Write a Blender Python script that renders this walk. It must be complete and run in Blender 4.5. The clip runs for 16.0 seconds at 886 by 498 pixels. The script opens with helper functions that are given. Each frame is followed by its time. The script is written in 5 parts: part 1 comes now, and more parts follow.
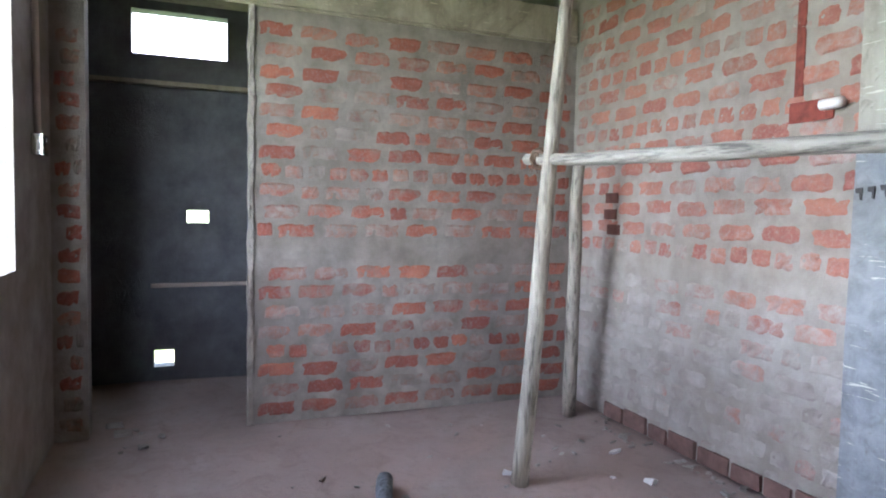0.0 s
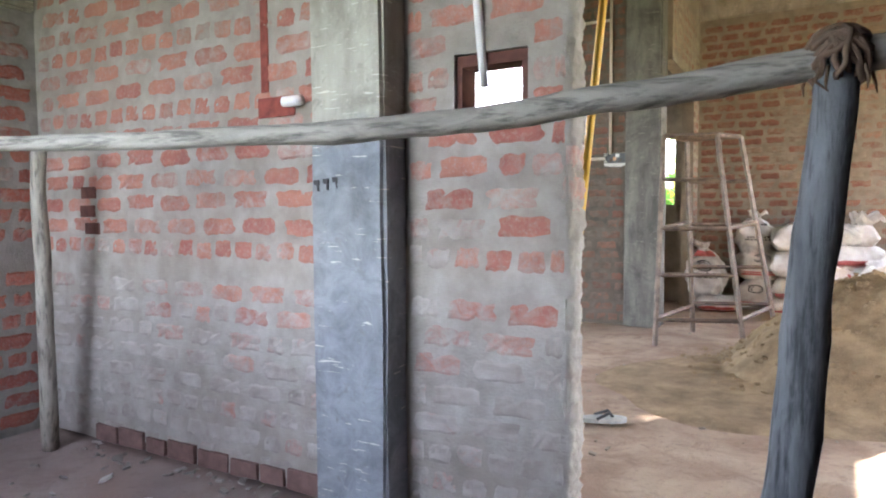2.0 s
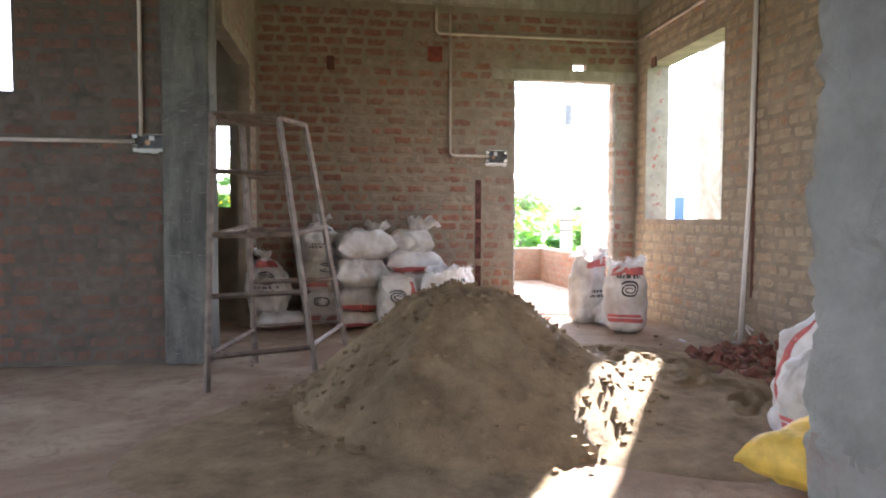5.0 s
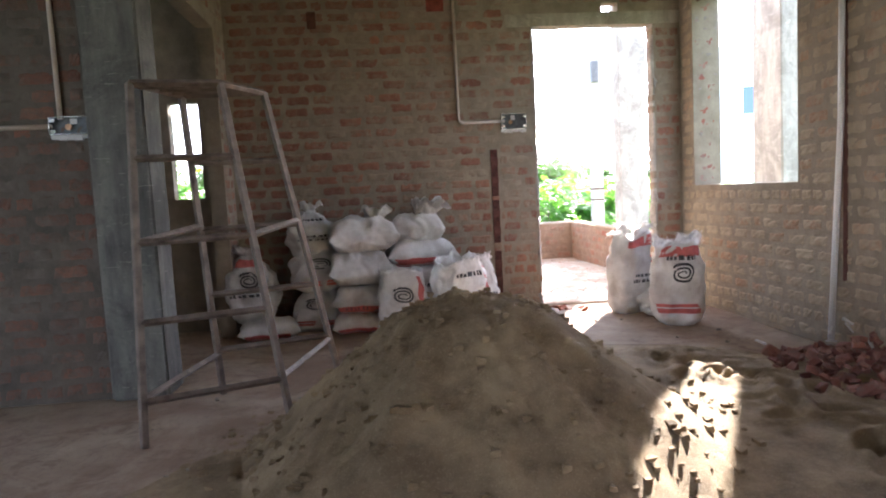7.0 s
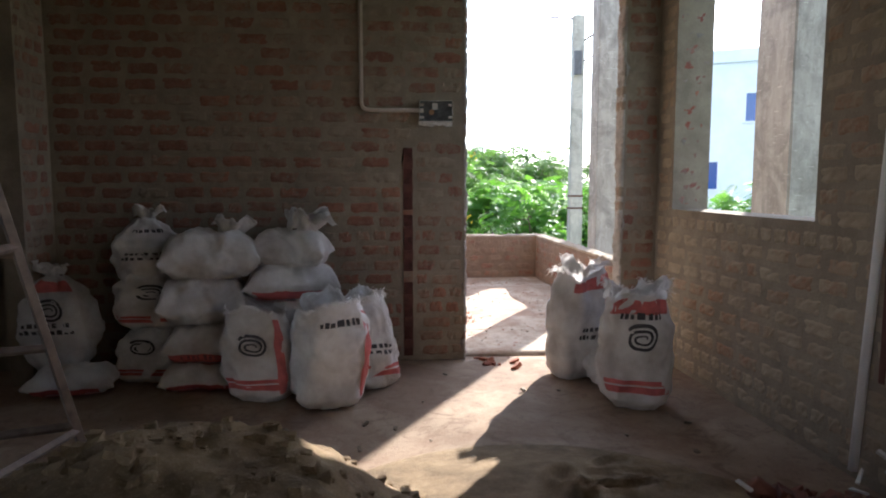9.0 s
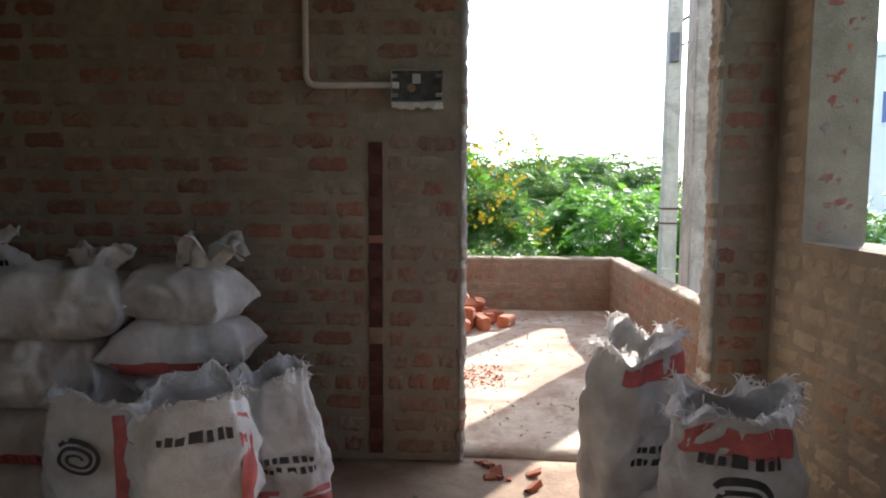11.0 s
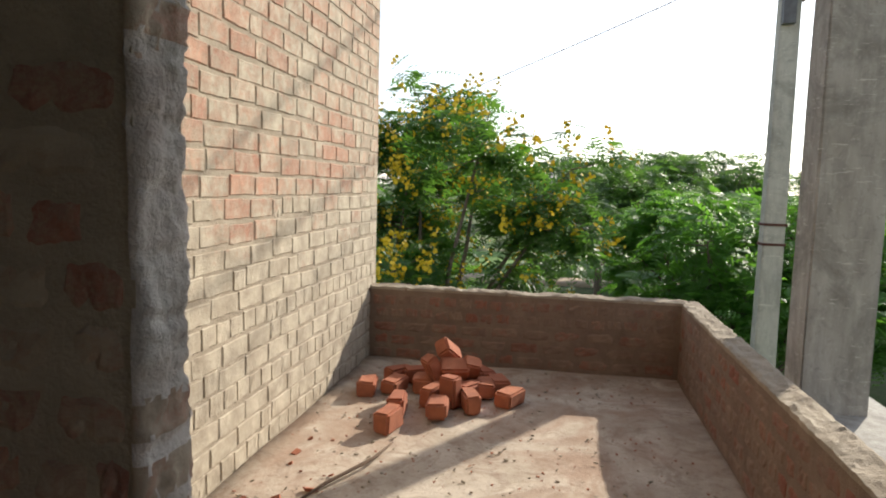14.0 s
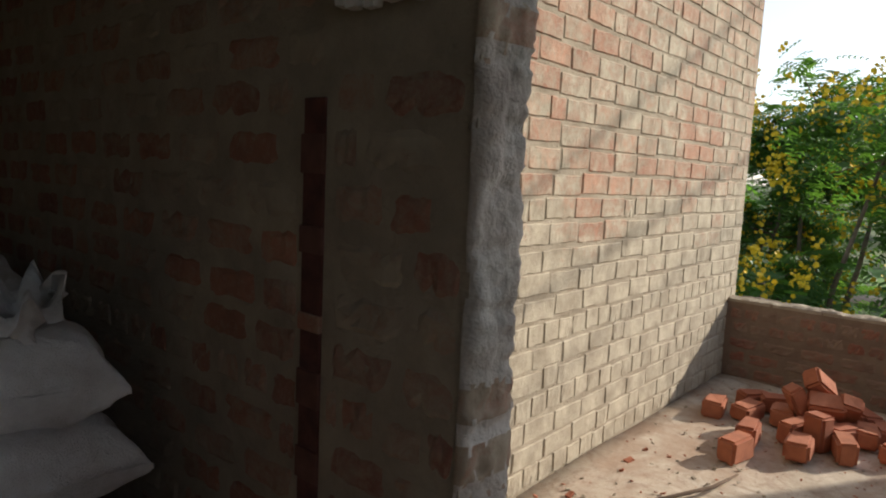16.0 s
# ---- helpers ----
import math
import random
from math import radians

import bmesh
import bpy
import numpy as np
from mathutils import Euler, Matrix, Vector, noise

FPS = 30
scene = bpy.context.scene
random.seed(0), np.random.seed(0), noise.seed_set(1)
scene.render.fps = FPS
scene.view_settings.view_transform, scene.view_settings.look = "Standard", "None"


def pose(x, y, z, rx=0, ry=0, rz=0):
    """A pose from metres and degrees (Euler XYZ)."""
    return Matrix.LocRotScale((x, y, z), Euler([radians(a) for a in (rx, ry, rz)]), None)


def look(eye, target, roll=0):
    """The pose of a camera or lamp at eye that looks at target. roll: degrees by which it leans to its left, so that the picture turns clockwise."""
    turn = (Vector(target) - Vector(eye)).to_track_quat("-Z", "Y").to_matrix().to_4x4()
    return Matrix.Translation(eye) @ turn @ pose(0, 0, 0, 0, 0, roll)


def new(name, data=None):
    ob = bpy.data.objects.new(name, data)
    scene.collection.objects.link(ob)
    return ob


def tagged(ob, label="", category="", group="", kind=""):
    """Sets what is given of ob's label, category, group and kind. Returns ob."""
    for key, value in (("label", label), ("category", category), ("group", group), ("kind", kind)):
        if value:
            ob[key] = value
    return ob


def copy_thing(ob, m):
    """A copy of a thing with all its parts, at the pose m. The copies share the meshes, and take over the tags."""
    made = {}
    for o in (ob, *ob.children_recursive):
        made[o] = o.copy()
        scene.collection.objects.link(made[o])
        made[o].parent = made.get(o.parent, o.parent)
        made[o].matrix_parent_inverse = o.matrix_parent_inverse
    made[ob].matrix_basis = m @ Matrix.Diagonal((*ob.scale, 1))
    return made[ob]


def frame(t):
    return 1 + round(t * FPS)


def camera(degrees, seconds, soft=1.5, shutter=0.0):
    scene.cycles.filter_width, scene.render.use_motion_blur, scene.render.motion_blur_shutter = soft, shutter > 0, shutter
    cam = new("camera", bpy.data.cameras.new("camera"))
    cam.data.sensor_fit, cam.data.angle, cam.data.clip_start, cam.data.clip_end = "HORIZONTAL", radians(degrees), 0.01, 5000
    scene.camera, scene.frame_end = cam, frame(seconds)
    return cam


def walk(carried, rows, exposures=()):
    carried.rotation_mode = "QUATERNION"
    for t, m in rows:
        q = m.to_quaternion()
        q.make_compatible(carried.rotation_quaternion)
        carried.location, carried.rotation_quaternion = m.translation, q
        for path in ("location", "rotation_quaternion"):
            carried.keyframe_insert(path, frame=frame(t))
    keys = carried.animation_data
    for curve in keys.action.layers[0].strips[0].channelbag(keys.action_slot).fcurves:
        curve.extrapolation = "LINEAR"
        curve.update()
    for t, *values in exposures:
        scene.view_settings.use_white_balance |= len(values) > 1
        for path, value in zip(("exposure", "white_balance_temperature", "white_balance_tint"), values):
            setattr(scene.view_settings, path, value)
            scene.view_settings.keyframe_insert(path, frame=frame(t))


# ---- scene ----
cam = camera(68.1, 16.0, soft=2.0)
PATH = [
    (0, (-0.486, -0.098, 1.006), (-2.348, 0.623, 0.889), 1.2),
    (0.5, (-0.472, -0.093, 1.003), (-2.207, 0.896, 0.893), 0.9),
    (1, (-0.453, -0.054, 1.004), (-1.971, 1.244, 0.906), -0.4),
    (1.5, (-0.438, -0.015, 0.998), (-1.728, 1.509, 0.881), -0.7),
    (2, (-0.477, 0.097, 0.997), (-1.448, 1.841, 0.882), -0.3),
    (2.5, (-0.512, 0.21, 0.996), (-1.156, 2.099, 0.86), -0.7),
    (3, (-0.626, 0.352, 0.98), (-0.969, 2.314, 0.8), -0.7),
    (3.5, (-0.709, 0.532, 0.969), (-0.718, 2.523, 0.778), -1.8),
    (4, (-0.74, 0.904, 0.92), (-0.506, 2.889, 0.839), -1.5),
    (4.2, (-0.763, 1.026, 0.963), (-0.459, 3.002, 0.912), -0.6),
    (6.3, (-0.427, 1.81, 0.947), (-0.226, 3.792, 0.763), 1.0),
    (6.5, (-0.433, 1.948, 0.95), (-0.193, 3.927, 0.796), -1.2),
    (7, (-0.399, 2.221, 1.011), (-0.211, 4.204, 0.837), -3.0),
    (7.5, (-0.258, 2.54, 1.054), (-0.129, 4.526, 0.861), -1.6),
    (8, (-0.078, 2.861, 1.072), (0.076, 4.848, 0.905), -1.1),
    (8.5, (0.095, 3.194, 1.093), (0.351, 5.171, 0.934), -2.5),
    (9, (0.371, 3.493, 1.113), (0.571, 5.473, 0.914), -0.0),
    (9.5, (0.566, 3.818, 1.107), (0.66, 5.808, 0.932), 0.7),
    (9.7, (0.613, 3.954, 1.115), (0.684, 5.945, 0.94), -0.3),
    (11.8, (1.184, 5.451, 1.161), (0.959, 7.429, 0.975), 0.3),
    (12, (1.224, 5.587, 1.179), (0.975, 7.561, 0.978), -0.2),
    (12.5, (1.282, 5.936, 1.179), (1.078, 7.916, 0.985), 0.7),
    (13, (1.31, 6.307, 1.207), (1.227, 8.292, 0.982), -0.0),
    (13.5, (1.425, 6.608, 1.209), (1.28, 8.593, 1.009), 1.7),
    (14, (1.47, 6.782, 1.212), (1.118, 8.741, 1.016), 1.6),
    (14.5, (1.499, 6.873, 1.218), (0.947, 8.784, 1.005), 0.9),
    (15, (1.535, 6.89, 1.233), (0.705, 8.694, 0.992), 2.6),
    (15.5, (1.534, 6.879, 1.231), (0.472, 8.557, 0.992), 2.7),
    (16, (1.488, 6.837, 1.217), (0.189, 8.338, 0.977), 2.7),
]
EXPOSURES = [(0, 5.05, 6000, 17), (1.5, 4.95, 6000, 17), (2.5, 4.95, 6100, 17), (3.2, 5.0, 6100, 17), (4.2, 4.35, 5950, 17), (6.3, 3.3, 5700, 16), (7.0, 3.3, 5700, 16), (8.0, 3.3, 5700, 15), (8.6, 2.55, 5700, 15), (9.0, 1.8, 5700, 14), (9.7, 1.5, 5750, 13), (11.8, 1.75, 5900, 11), (12.5, 1.45, 6050, 10), (13.5, 0.7, 6350, 10), (16.0, 0.2, 6350, 10)]
walk(cam, [(t, look(e, g, r)) for t, e, g, r in PATH], EXPOSURES)

# ---- light ----
SUN_WAY = Vector((-1.10, -1.76, -1.0)).normalized()
world = bpy.data.worlds.new("sky")
scene.world = world
world.use_nodes = True
wn = world.node_tree
sky = wn.nodes.new("ShaderNodeTexSky")
sky.sky_type, sky.sun_disc = "NISHITA", False
sky.sun_elevation, sky.sun_rotation = radians(25.7), radians(32)
sky.air_density, sky.dust_density, sky.ozone_density = 1.0, 0.6, 1.0
wn.nodes["Background"].inputs["Strength"].default_value = 0.15
haze = wn.nodes.new("ShaderNodeHueSaturation")  # a milky monsoon sky
haze.inputs["Saturation"].default_value, haze.inputs["Value"].default_value = 0.45, 1.1
wn.links.new(sky.outputs["Color"], haze.inputs["Color"])
wn.links.new(haze.outputs["Color"], wn.nodes["Background"].inputs["Color"])
sun = new("sun", bpy.data.lights.new("sun", "SUN"))
sun.data.energy, sun.data.angle, sun.data.color = 5.0, radians(0.6), (1.0, 0.90, 0.74)
sun.rotation_mode = "QUATERNION"
sun.rotation_quaternion = SUN_WAY.to_track_quat("-Z", "Y")



def sky_lamp(name, x, y, z, w, h, turn, watts):
    """The sky's light in an opening, real or added; turn: the way it shines, degrees about z from -y."""
    lamp = new(name, bpy.data.lights.new(name, "AREA"))
    lamp.data.shape, lamp.data.size, lamp.data.size_y = "RECTANGLE", w, h
    lamp.data.energy, lamp.data.color = watts, (1.0, 0.96, 0.93)
    lamp.matrix_world = pose(x, y, z, 90, 0, turn)


sky_lamp("sky_in_window", -2.36, -0.76, 1.49, 1.2, 1.4, 180, 0.9)
# Two added fills for the hall, in unseen openings made up for them.
sky_lamp("sky_in_hall_opening", -4.55, 3.0, 1.35, 1.7, 2.6, 90, 0.3)
sky_lamp("sky_in_side_doorway", 2.30, 2.8, 1.05, 1.1, 2.05, -90, 12)

# ---- materials ----


class Mat:
    """A small builder for node materials in world-size coordinates."""

    def __init__(self, name, rough=0.9, metal=0.0):
        self.m = bpy.data.materials.new(name)
        self.m.use_nodes = True
        self.t = self.m.node_tree
        self.b = self.t.nodes["Principled BSDF"]
        self.b.inputs["Roughness"].default_value = rough
        self.b.inputs["Metallic"].default_value = metal
        self.geo = self.t.nodes.new("ShaderNodeNewGeometry")
        self.pos = self.geo.outputs["Position"]

    def link(self, a, b):
        self.t.links.new(a, b)

    def noise(self, scale, detail=5, rough=0.6, stretch=None, dist=0.0, obj=False):
        v = self.pos
        if obj:
            v = self.t.nodes.new("ShaderNodeTexCoord").outputs["Object"]
        if stretch:
            mp = self.t.nodes.new("ShaderNodeMapping")
            mp.inputs["Scale"].default_value = stretch
            self.link(v, mp.inputs["Vector"])
            v = mp.outputs["Vector"]
        n = self.t.nodes.new("ShaderNodeTexNoise")
        n.inputs["Scale"].default_value, n.inputs["Detail"].default_value = scale, detail
        n.inputs["Roughness"].default_value, n.inputs["Distortion"].default_value = rough, dist
        self.link(v, n.inputs["Vector"])
        return n.outputs["Fac"]

    def ramp(self, fac, *stops):
        r = self.t.nodes.new("ShaderNodeValToRGB")
        e = r.color_ramp.elements
        while len(e) < len(stops):
            e.new(0.5)
        for el, (p, c) in zip(e, stops):
            el.position = p
            el.color = (*c, 1) if not isinstance(c, (int, float)) else (c, c, c, 1)
        self.link(fac, r.inputs["Fac"])
        return r.outputs["Color"]

    def mix(self, fac, a, b, kind="MIX"):
        n = self.t.nodes.new("ShaderNodeMix")
        n.data_type, n.blend_type = "RGBA", kind
        for sock, v in ((n.inputs[0], fac), (n.inputs[6], a), (n.inputs[7], b)):
            if isinstance(v, (int, float)):
                sock.default_value = v
            elif isinstance(v, tuple):
                sock.default_value = (*v, 1)
            else:
                self.link(v, sock)
        return n.outputs[2]

    def math(self, op, a, b=0.0):
        n = self.t.nodes.new("ShaderNodeMath")
        n.operation = op
        for sock, v in ((n.inputs[0], a), (n.inputs[1], b)):
            if isinstance(v, (int, float)):
                sock.default_value = v
            else:
                self.link(v, sock)
        return n.outputs[0]

    def random(self):
        return self.t.nodes.new("ShaderNodeObjectInfo").outputs["Random"]

    def height(self):
        n = self.t.nodes.new("ShaderNodeSeparateXYZ")
        self.link(self.pos, n.inputs[0])
        return n.outputs[2]

    def color(self, c):
        if isinstance(c, tuple):
            self.b.inputs["Base Color"].default_value = (*c, 1)
        else:
            self.link(c, self.b.inputs["Base Color"])
        return self

    def bump(self, fac, strength=0.5, dist=0.01):
        n = self.t.nodes.new("ShaderNodeBump")
        n.inputs["Strength"].default_value, n.inputs["Distance"].default_value = strength, dist
        self.link(fac, n.inputs["Height"])
        self.link(n.outputs["Normal"], self.b.inputs["Normal"])
        return self


def mortar_mat(name, dark, light, stain=(0.20, 0.16, 0.12)):
    k = Mat(name, 0.95)
    base = k.ramp(k.noise(7, 8, 0.65), (0.3, dark), (0.7, light))
    spots = k.ramp(k.noise(2.1, 4), (0.45, 0), (0.7, 1))
    base = k.mix(k.math("MULTIPLY", spots, 0.55), base, stain)
    k.color(base)
    return k.bump(k.mix(0.5, k.noise(28, 8, 0.7), k.noise(120, 3)), 0.7, 0.012).m


def brick_mat(name, mortar, smear, reds=((0.28, 0.085, 0.055), (0.42, 0.17, 0.10)), wash=None, odd=0.34):
    """Fired clay, partly smeared with mortar; wash: the height under which cement slurry has run over the courses."""
    k = Mat(name, 0.92)
    rnd = k.random()
    clay = k.mix(k.math("FRACT", k.math("MULTIPLY", rnd, 7.3)), reds[0], reds[1])
    clay = k.mix(k.ramp(k.noise(11, 6), (0.35, 0), (0.7, 0.6)), clay, tuple(0.62 * c for c in reds[0]))
    clay = k.mix(k.ramp(k.noise(75, 5, 0.8), (0.50, 0), (0.75, 0.6)), clay, mortar[1])
    lvl = k.math("ADD", k.noise(15, 9, 0.75, dist=0.6), k.math("MULTIPLY", k.math("SUBTRACT", rnd, 0.5), odd))
    lvl = k.math("ADD", lvl, k.math("MULTIPLY", k.math("SUBTRACT", k.noise(1.3, 2), 0.5), 0.6))
    if wash:
        z = k.math("MULTIPLY", k.math("SUBTRACT", wash, k.height()), 0.5)
        lvl = k.math("ADD", lvl, k.math("MINIMUM", k.math("MAXIMUM", z, -0.06), 0.30))
    mask = k.ramp(lvl, (smear - 0.17, 0.10), (smear + 0.10, 0.94))
    top = k.ramp(k.noise(9, 7), (0.3, mortar[0]), (0.7, mortar[1]))
    k.color(k.mix(mask, clay, top))
    return k.bump(k.mix(0.5, k.noise(40, 8, 0.7), k.noise(14, 4)), 0.7, 0.012).m


ROOM_M = ((0.21, 0.188, 0.168), (0.37, 0.338, 0.305))
HALL_M = ((0.19, 0.155, 0.115), (0.32, 0.27, 0.20))
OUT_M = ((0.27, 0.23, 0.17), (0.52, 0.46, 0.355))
M_ROOM = mortar_mat("room_mortar", *ROOM_M)
# Dark bluish tone carries the shade inside the store.
M_STORE = mortar_mat("shaded_store_mortar", (0.09, 0.095, 0.105), (0.17, 0.175, 0.185), (0.08, 0.07, 0.07))
M_HALL = mortar_mat("hall_mortar", *HALL_M)
M_PAR = mortar_mat("parapet_mortar", (0.17, 0.115, 0.08), (0.27, 0.195, 0.14), (0.15, 0.085, 0.06))
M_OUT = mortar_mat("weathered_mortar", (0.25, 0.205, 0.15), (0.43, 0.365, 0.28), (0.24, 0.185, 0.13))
M_PALE = mortar_mat("pale_crumbling_mortar", (0.20, 0.18, 0.16), (0.48, 0.45, 0.41), (0.20, 0.12, 0.09))
END_M = ((0.15, 0.135, 0.12), (0.31, 0.285, 0.255))
M_END = mortar_mat("end_wall_mortar", *END_M, stain=(0.15, 0.12, 0.10))
B_ROOM = brick_mat("room_brick", END_M, 0.605, ((0.24, 0.055, 0.035), (0.42, 0.13, 0.07)))
B_GREY = brick_mat("plastered_brick", ROOM_M, 0.585, ((0.31, 0.09, 0.065), (0.43, 0.17, 0.115)), wash=0.95)
B_HALL = brick_mat("hall_brick", HALL_M, 0.53, ((0.20, 0.075, 0.05), (0.33, 0.135, 0.08)))
B_JAMB = brick_mat("jamb_brick", HALL_M, 0.47, ((0.22, 0.08, 0.055), (0.33, 0.13, 0.08)))
# Sooty tones with the shade of the hall's left side mixed in.
SOOT_SHADE_M = ((0.065, 0.054, 0.043), (0.14, 0.115, 0.088))
M_SOOT_SHADE = mortar_mat("sooty_shaded_mortar", *SOOT_SHADE_M, stain=(0.10, 0.075, 0.055))
B_SOOT_SHADE = brick_mat("sooty_shaded_brick", SOOT_SHADE_M, 0.50, ((0.15, 0.06, 0.04), (0.24, 0.10, 0.06)))
B_RIGHT = brick_mat("slurry_brick", ((0.25, 0.20, 0.14), (0.40, 0.33, 0.235)), 0.35, ((0.30, 0.14, 0.08), (0.40, 0.22, 0.13)))
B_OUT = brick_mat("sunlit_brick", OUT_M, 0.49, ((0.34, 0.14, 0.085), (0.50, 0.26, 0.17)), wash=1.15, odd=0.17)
B_PAR = brick_mat("parapet_brick", ((0.18, 0.12, 0.085), (0.27, 0.195, 0.14)), 0.47, ((0.24, 0.075, 0.045), (0.33, 0.125, 0.075)))


def concrete(name, dark, light, low=None):
    k = Mat(name, 0.9)
    c = k.ramp(k.noise(5, 8, 0.6, (3, 3, 0.7)), (0.3, dark), (0.7, light))
    c = k.mix(k.ramp(k.noise(2.3, 9, 0.7, dist=1.0), (0.46, 0), (0.62, 0.7)), c, tuple(0.62 * v for v in dark))
    c = k.mix(k.ramp(k.noise(70, 5, 0.7), (0.60, 0), (0.70, 0.6)), c, tuple(min(1, 1.25 * v) for v in light))
    if low:
        # Splashed with bluish cement slurry up to about chest height.
        cut = k.ramp(k.math("MULTIPLY", k.math("ADD", k.height(), k.math("MULTIPLY", k.noise(5, 5), 0.25)), 0.5), (0.66, 1), (0.71, 0))
        c = k.mix(k.math("MULTIPLY", cut, 0.85), c, k.ramp(k.noise(9, 10, 0.72, dist=0.7), (0.3, low[0]), (0.7, low[1])))
    c = k.mix(k.ramp(k.noise(3, 3, 0.6, (3, 3, 34), 0.3), (0.655, 0), (0.69, 0.75)), c, tuple(min(1, 1.5 * v) for v in light))
    c = k.mix(k.ramp(k.noise(16, 8, 0.75, dist=1.0), (0.56, 0), (0.70, 0.6)), c, tuple(0.55 * v for v in dark))
    k.color(c)
    return k.bump(k.mix(0.4, k.noise(35, 8, 0.7), k.noise(6, 3, 0.5, (8, 8, 0.6))), 0.6, 0.010).m


C_PILLAR = concrete("pillar_concrete", (0.27, 0.25, 0.21), (0.42, 0.40, 0.34), ((0.11, 0.12, 0.14), (0.28, 0.305, 0.335)))
# Pillar grey lowered so the colour holds the hall's shade.
C_HALLP = concrete("shaded_hall_concrete", (0.085, 0.08, 0.072), (0.19, 0.178, 0.152))
C_BEAM = concrete("beam_concrete", (0.26, 0.23, 0.18), (0.40, 0.36, 0.28))
C_DARK = concrete("dark_concrete", (0.14, 0.13, 0.12), (0.26, 0.25, 0.23))
C_OUT = concrete("outdoor_concrete", (0.30, 0.28, 0.25), (0.46, 0.44, 0.40))
C_POST = concrete("pole_concrete", (0.42, 0.40, 0.35), (0.56, 0.54, 0.48))


def floor_mat(name, a, b, dust, grit):
    k = Mat(name, 0.95)
    c = k.ramp(k.noise(3, 9, 0.65), (0.3, a), (0.7, b))
    c = k.mix(k.ramp(k.noise(1.6, 7, 0.65, dist=0.8), (0.44, 0), (0.60, 0.9)), c, dust)
    c = k.mix(k.ramp(k.noise(6.5, 9, 0.75, dist=1.2), (0.50, 0), (0.66, 0.75)), c, tuple(0.75 * v for v in dust))
    c = k.mix(k.ramp(k.noise(45, 4, 0.8), (0.58, 0), (0.70, 0.7)), c, grit)
    k.color(c)
    return k.bump(k.mix(0.35, k.noise(24, 9, 0.75), k.noise(90, 4)), 0.6, 0.012).m


F_ROOM = floor_mat("dusty_screed", (0.25, 0.19, 0.17), (0.36, 0.29, 0.26), (0.33, 0.24, 0.21), (0.20, 0.16, 0.15))
F_HALL = floor_mat("sandy_screed", (0.27, 0.19, 0.13), (0.43, 0.325, 0.225), (0.25, 0.16, 0.105), (0.15, 0.095, 0.065))
F_TERR = floor_mat("terrace_screed", (0.34, 0.265, 0.195), (0.64, 0.565, 0.465), (0.35, 0.235, 0.165), (0.22, 0.13, 0.09))


def plain(name, color, rough=0.7, metal=0.0, var=0.25, scale=20, bump=0.3):
    k = Mat(name, rough, metal)
    lo = tuple(c * (1 - var) for c in color)
    hi = tuple(min(1, c * (1 + var)) for c in color)
    k.color(k.ramp(k.noise(scale, 6), (0.3, lo), (0.7, hi)))
    return k.bump(k.noise(scale * 3, 6), bump, 0.004).m


# ---- mesh tools ----


def mesh_ob(name, bm, mat=None, parent=None, smooth=False):
    me = bpy.data.meshes.new(name)
    bm.normal_update()
    bm.to_mesh(me)
    bm.free()
    if mat:
        me.materials.append(mat)
    if smooth:
        me.polygons.foreach_set("use_smooth", [True] * len(me.polygons))
    ob = new(name, me)
    if parent:
        ob.parent = parent
    return ob


def add_box(bm, lo, hi, jitter=0.0, rng=random):
    c = [(lo[i], hi[i]) for i in range(3)]
    v = [bm.verts.new([c[0][a] + rng.uniform(-jitter, jitter), c[1][b] + rng.uniform(-jitter, jitter), c[2][d] + rng.uniform(-jitter, jitter)])
         for a in (0, 1) for b in (0, 1) for d in (0, 1)]
    for f in ((0, 1, 3, 2), (4, 6, 7, 5), (0, 4, 5, 1), (2, 3, 7, 6), (0, 2, 6, 4), (1, 5, 7, 3)):
        bm.faces.new([v[i] for i in f])
    return v


def add_tube(bm, pts, radii, sides=10, wob=0.0, rng=random, caps=True):
    """A tube through the points, its radius given at each."""
    rings = []
    n = len(pts)
    side = None
    for i, (p, r) in enumerate(zip(pts, radii)):
        p = Vector(p)
        d = (Vector(pts[min(i + 1, n - 1)]) - Vector(pts[max(i - 1, 0)])).normalized()
        if side is None:
            side = d.cross(Vector((0, 0, 1)) if abs(d.z) < 0.9 else Vector((1, 0, 0))).normalized()
        side = (side - d * side.dot(d)).normalized()
        up = d.cross(side)
        rings.append([bm.verts.new(p + (side * math.cos(a) + up * math.sin(a)) * r * (1 + rng.uniform(-wob, wob)))
                      for a in (2 * math.pi * k / sides for k in range(sides))])
    for a, b in zip(rings, rings[1:]):
        for k in range(sides):
            bm.faces.new((a[k], a[(k + 1) % sides], b[(k + 1) % sides], b[k]))
    if caps:
        bm.faces.new(rings[0][::-1])
        bm.faces.new(rings[-1])


def cells(u0, u1, z0, z1, holes):
    """The rectangles that are left of a wall when its holes (u0, u1, z0, z1) are taken out."""
    us = sorted({u0, u1, *(min(max(h[i], u0), u1) for h in holes for i in (0, 1))})
    for a, b in zip(us, us[1:]):
        m = (a + b) / 2
        cut = sorted((max(h[2], z0), min(h[3], z1)) for h in holes if h[0] < m < h[1])
        z = z0
        for lo, hi in cut:
            if lo > z + 1e-4:
                yield a, b, z, lo
            z = max(z, hi)
        if z < z1 - 1e-4:
            yield a, b, z, z1


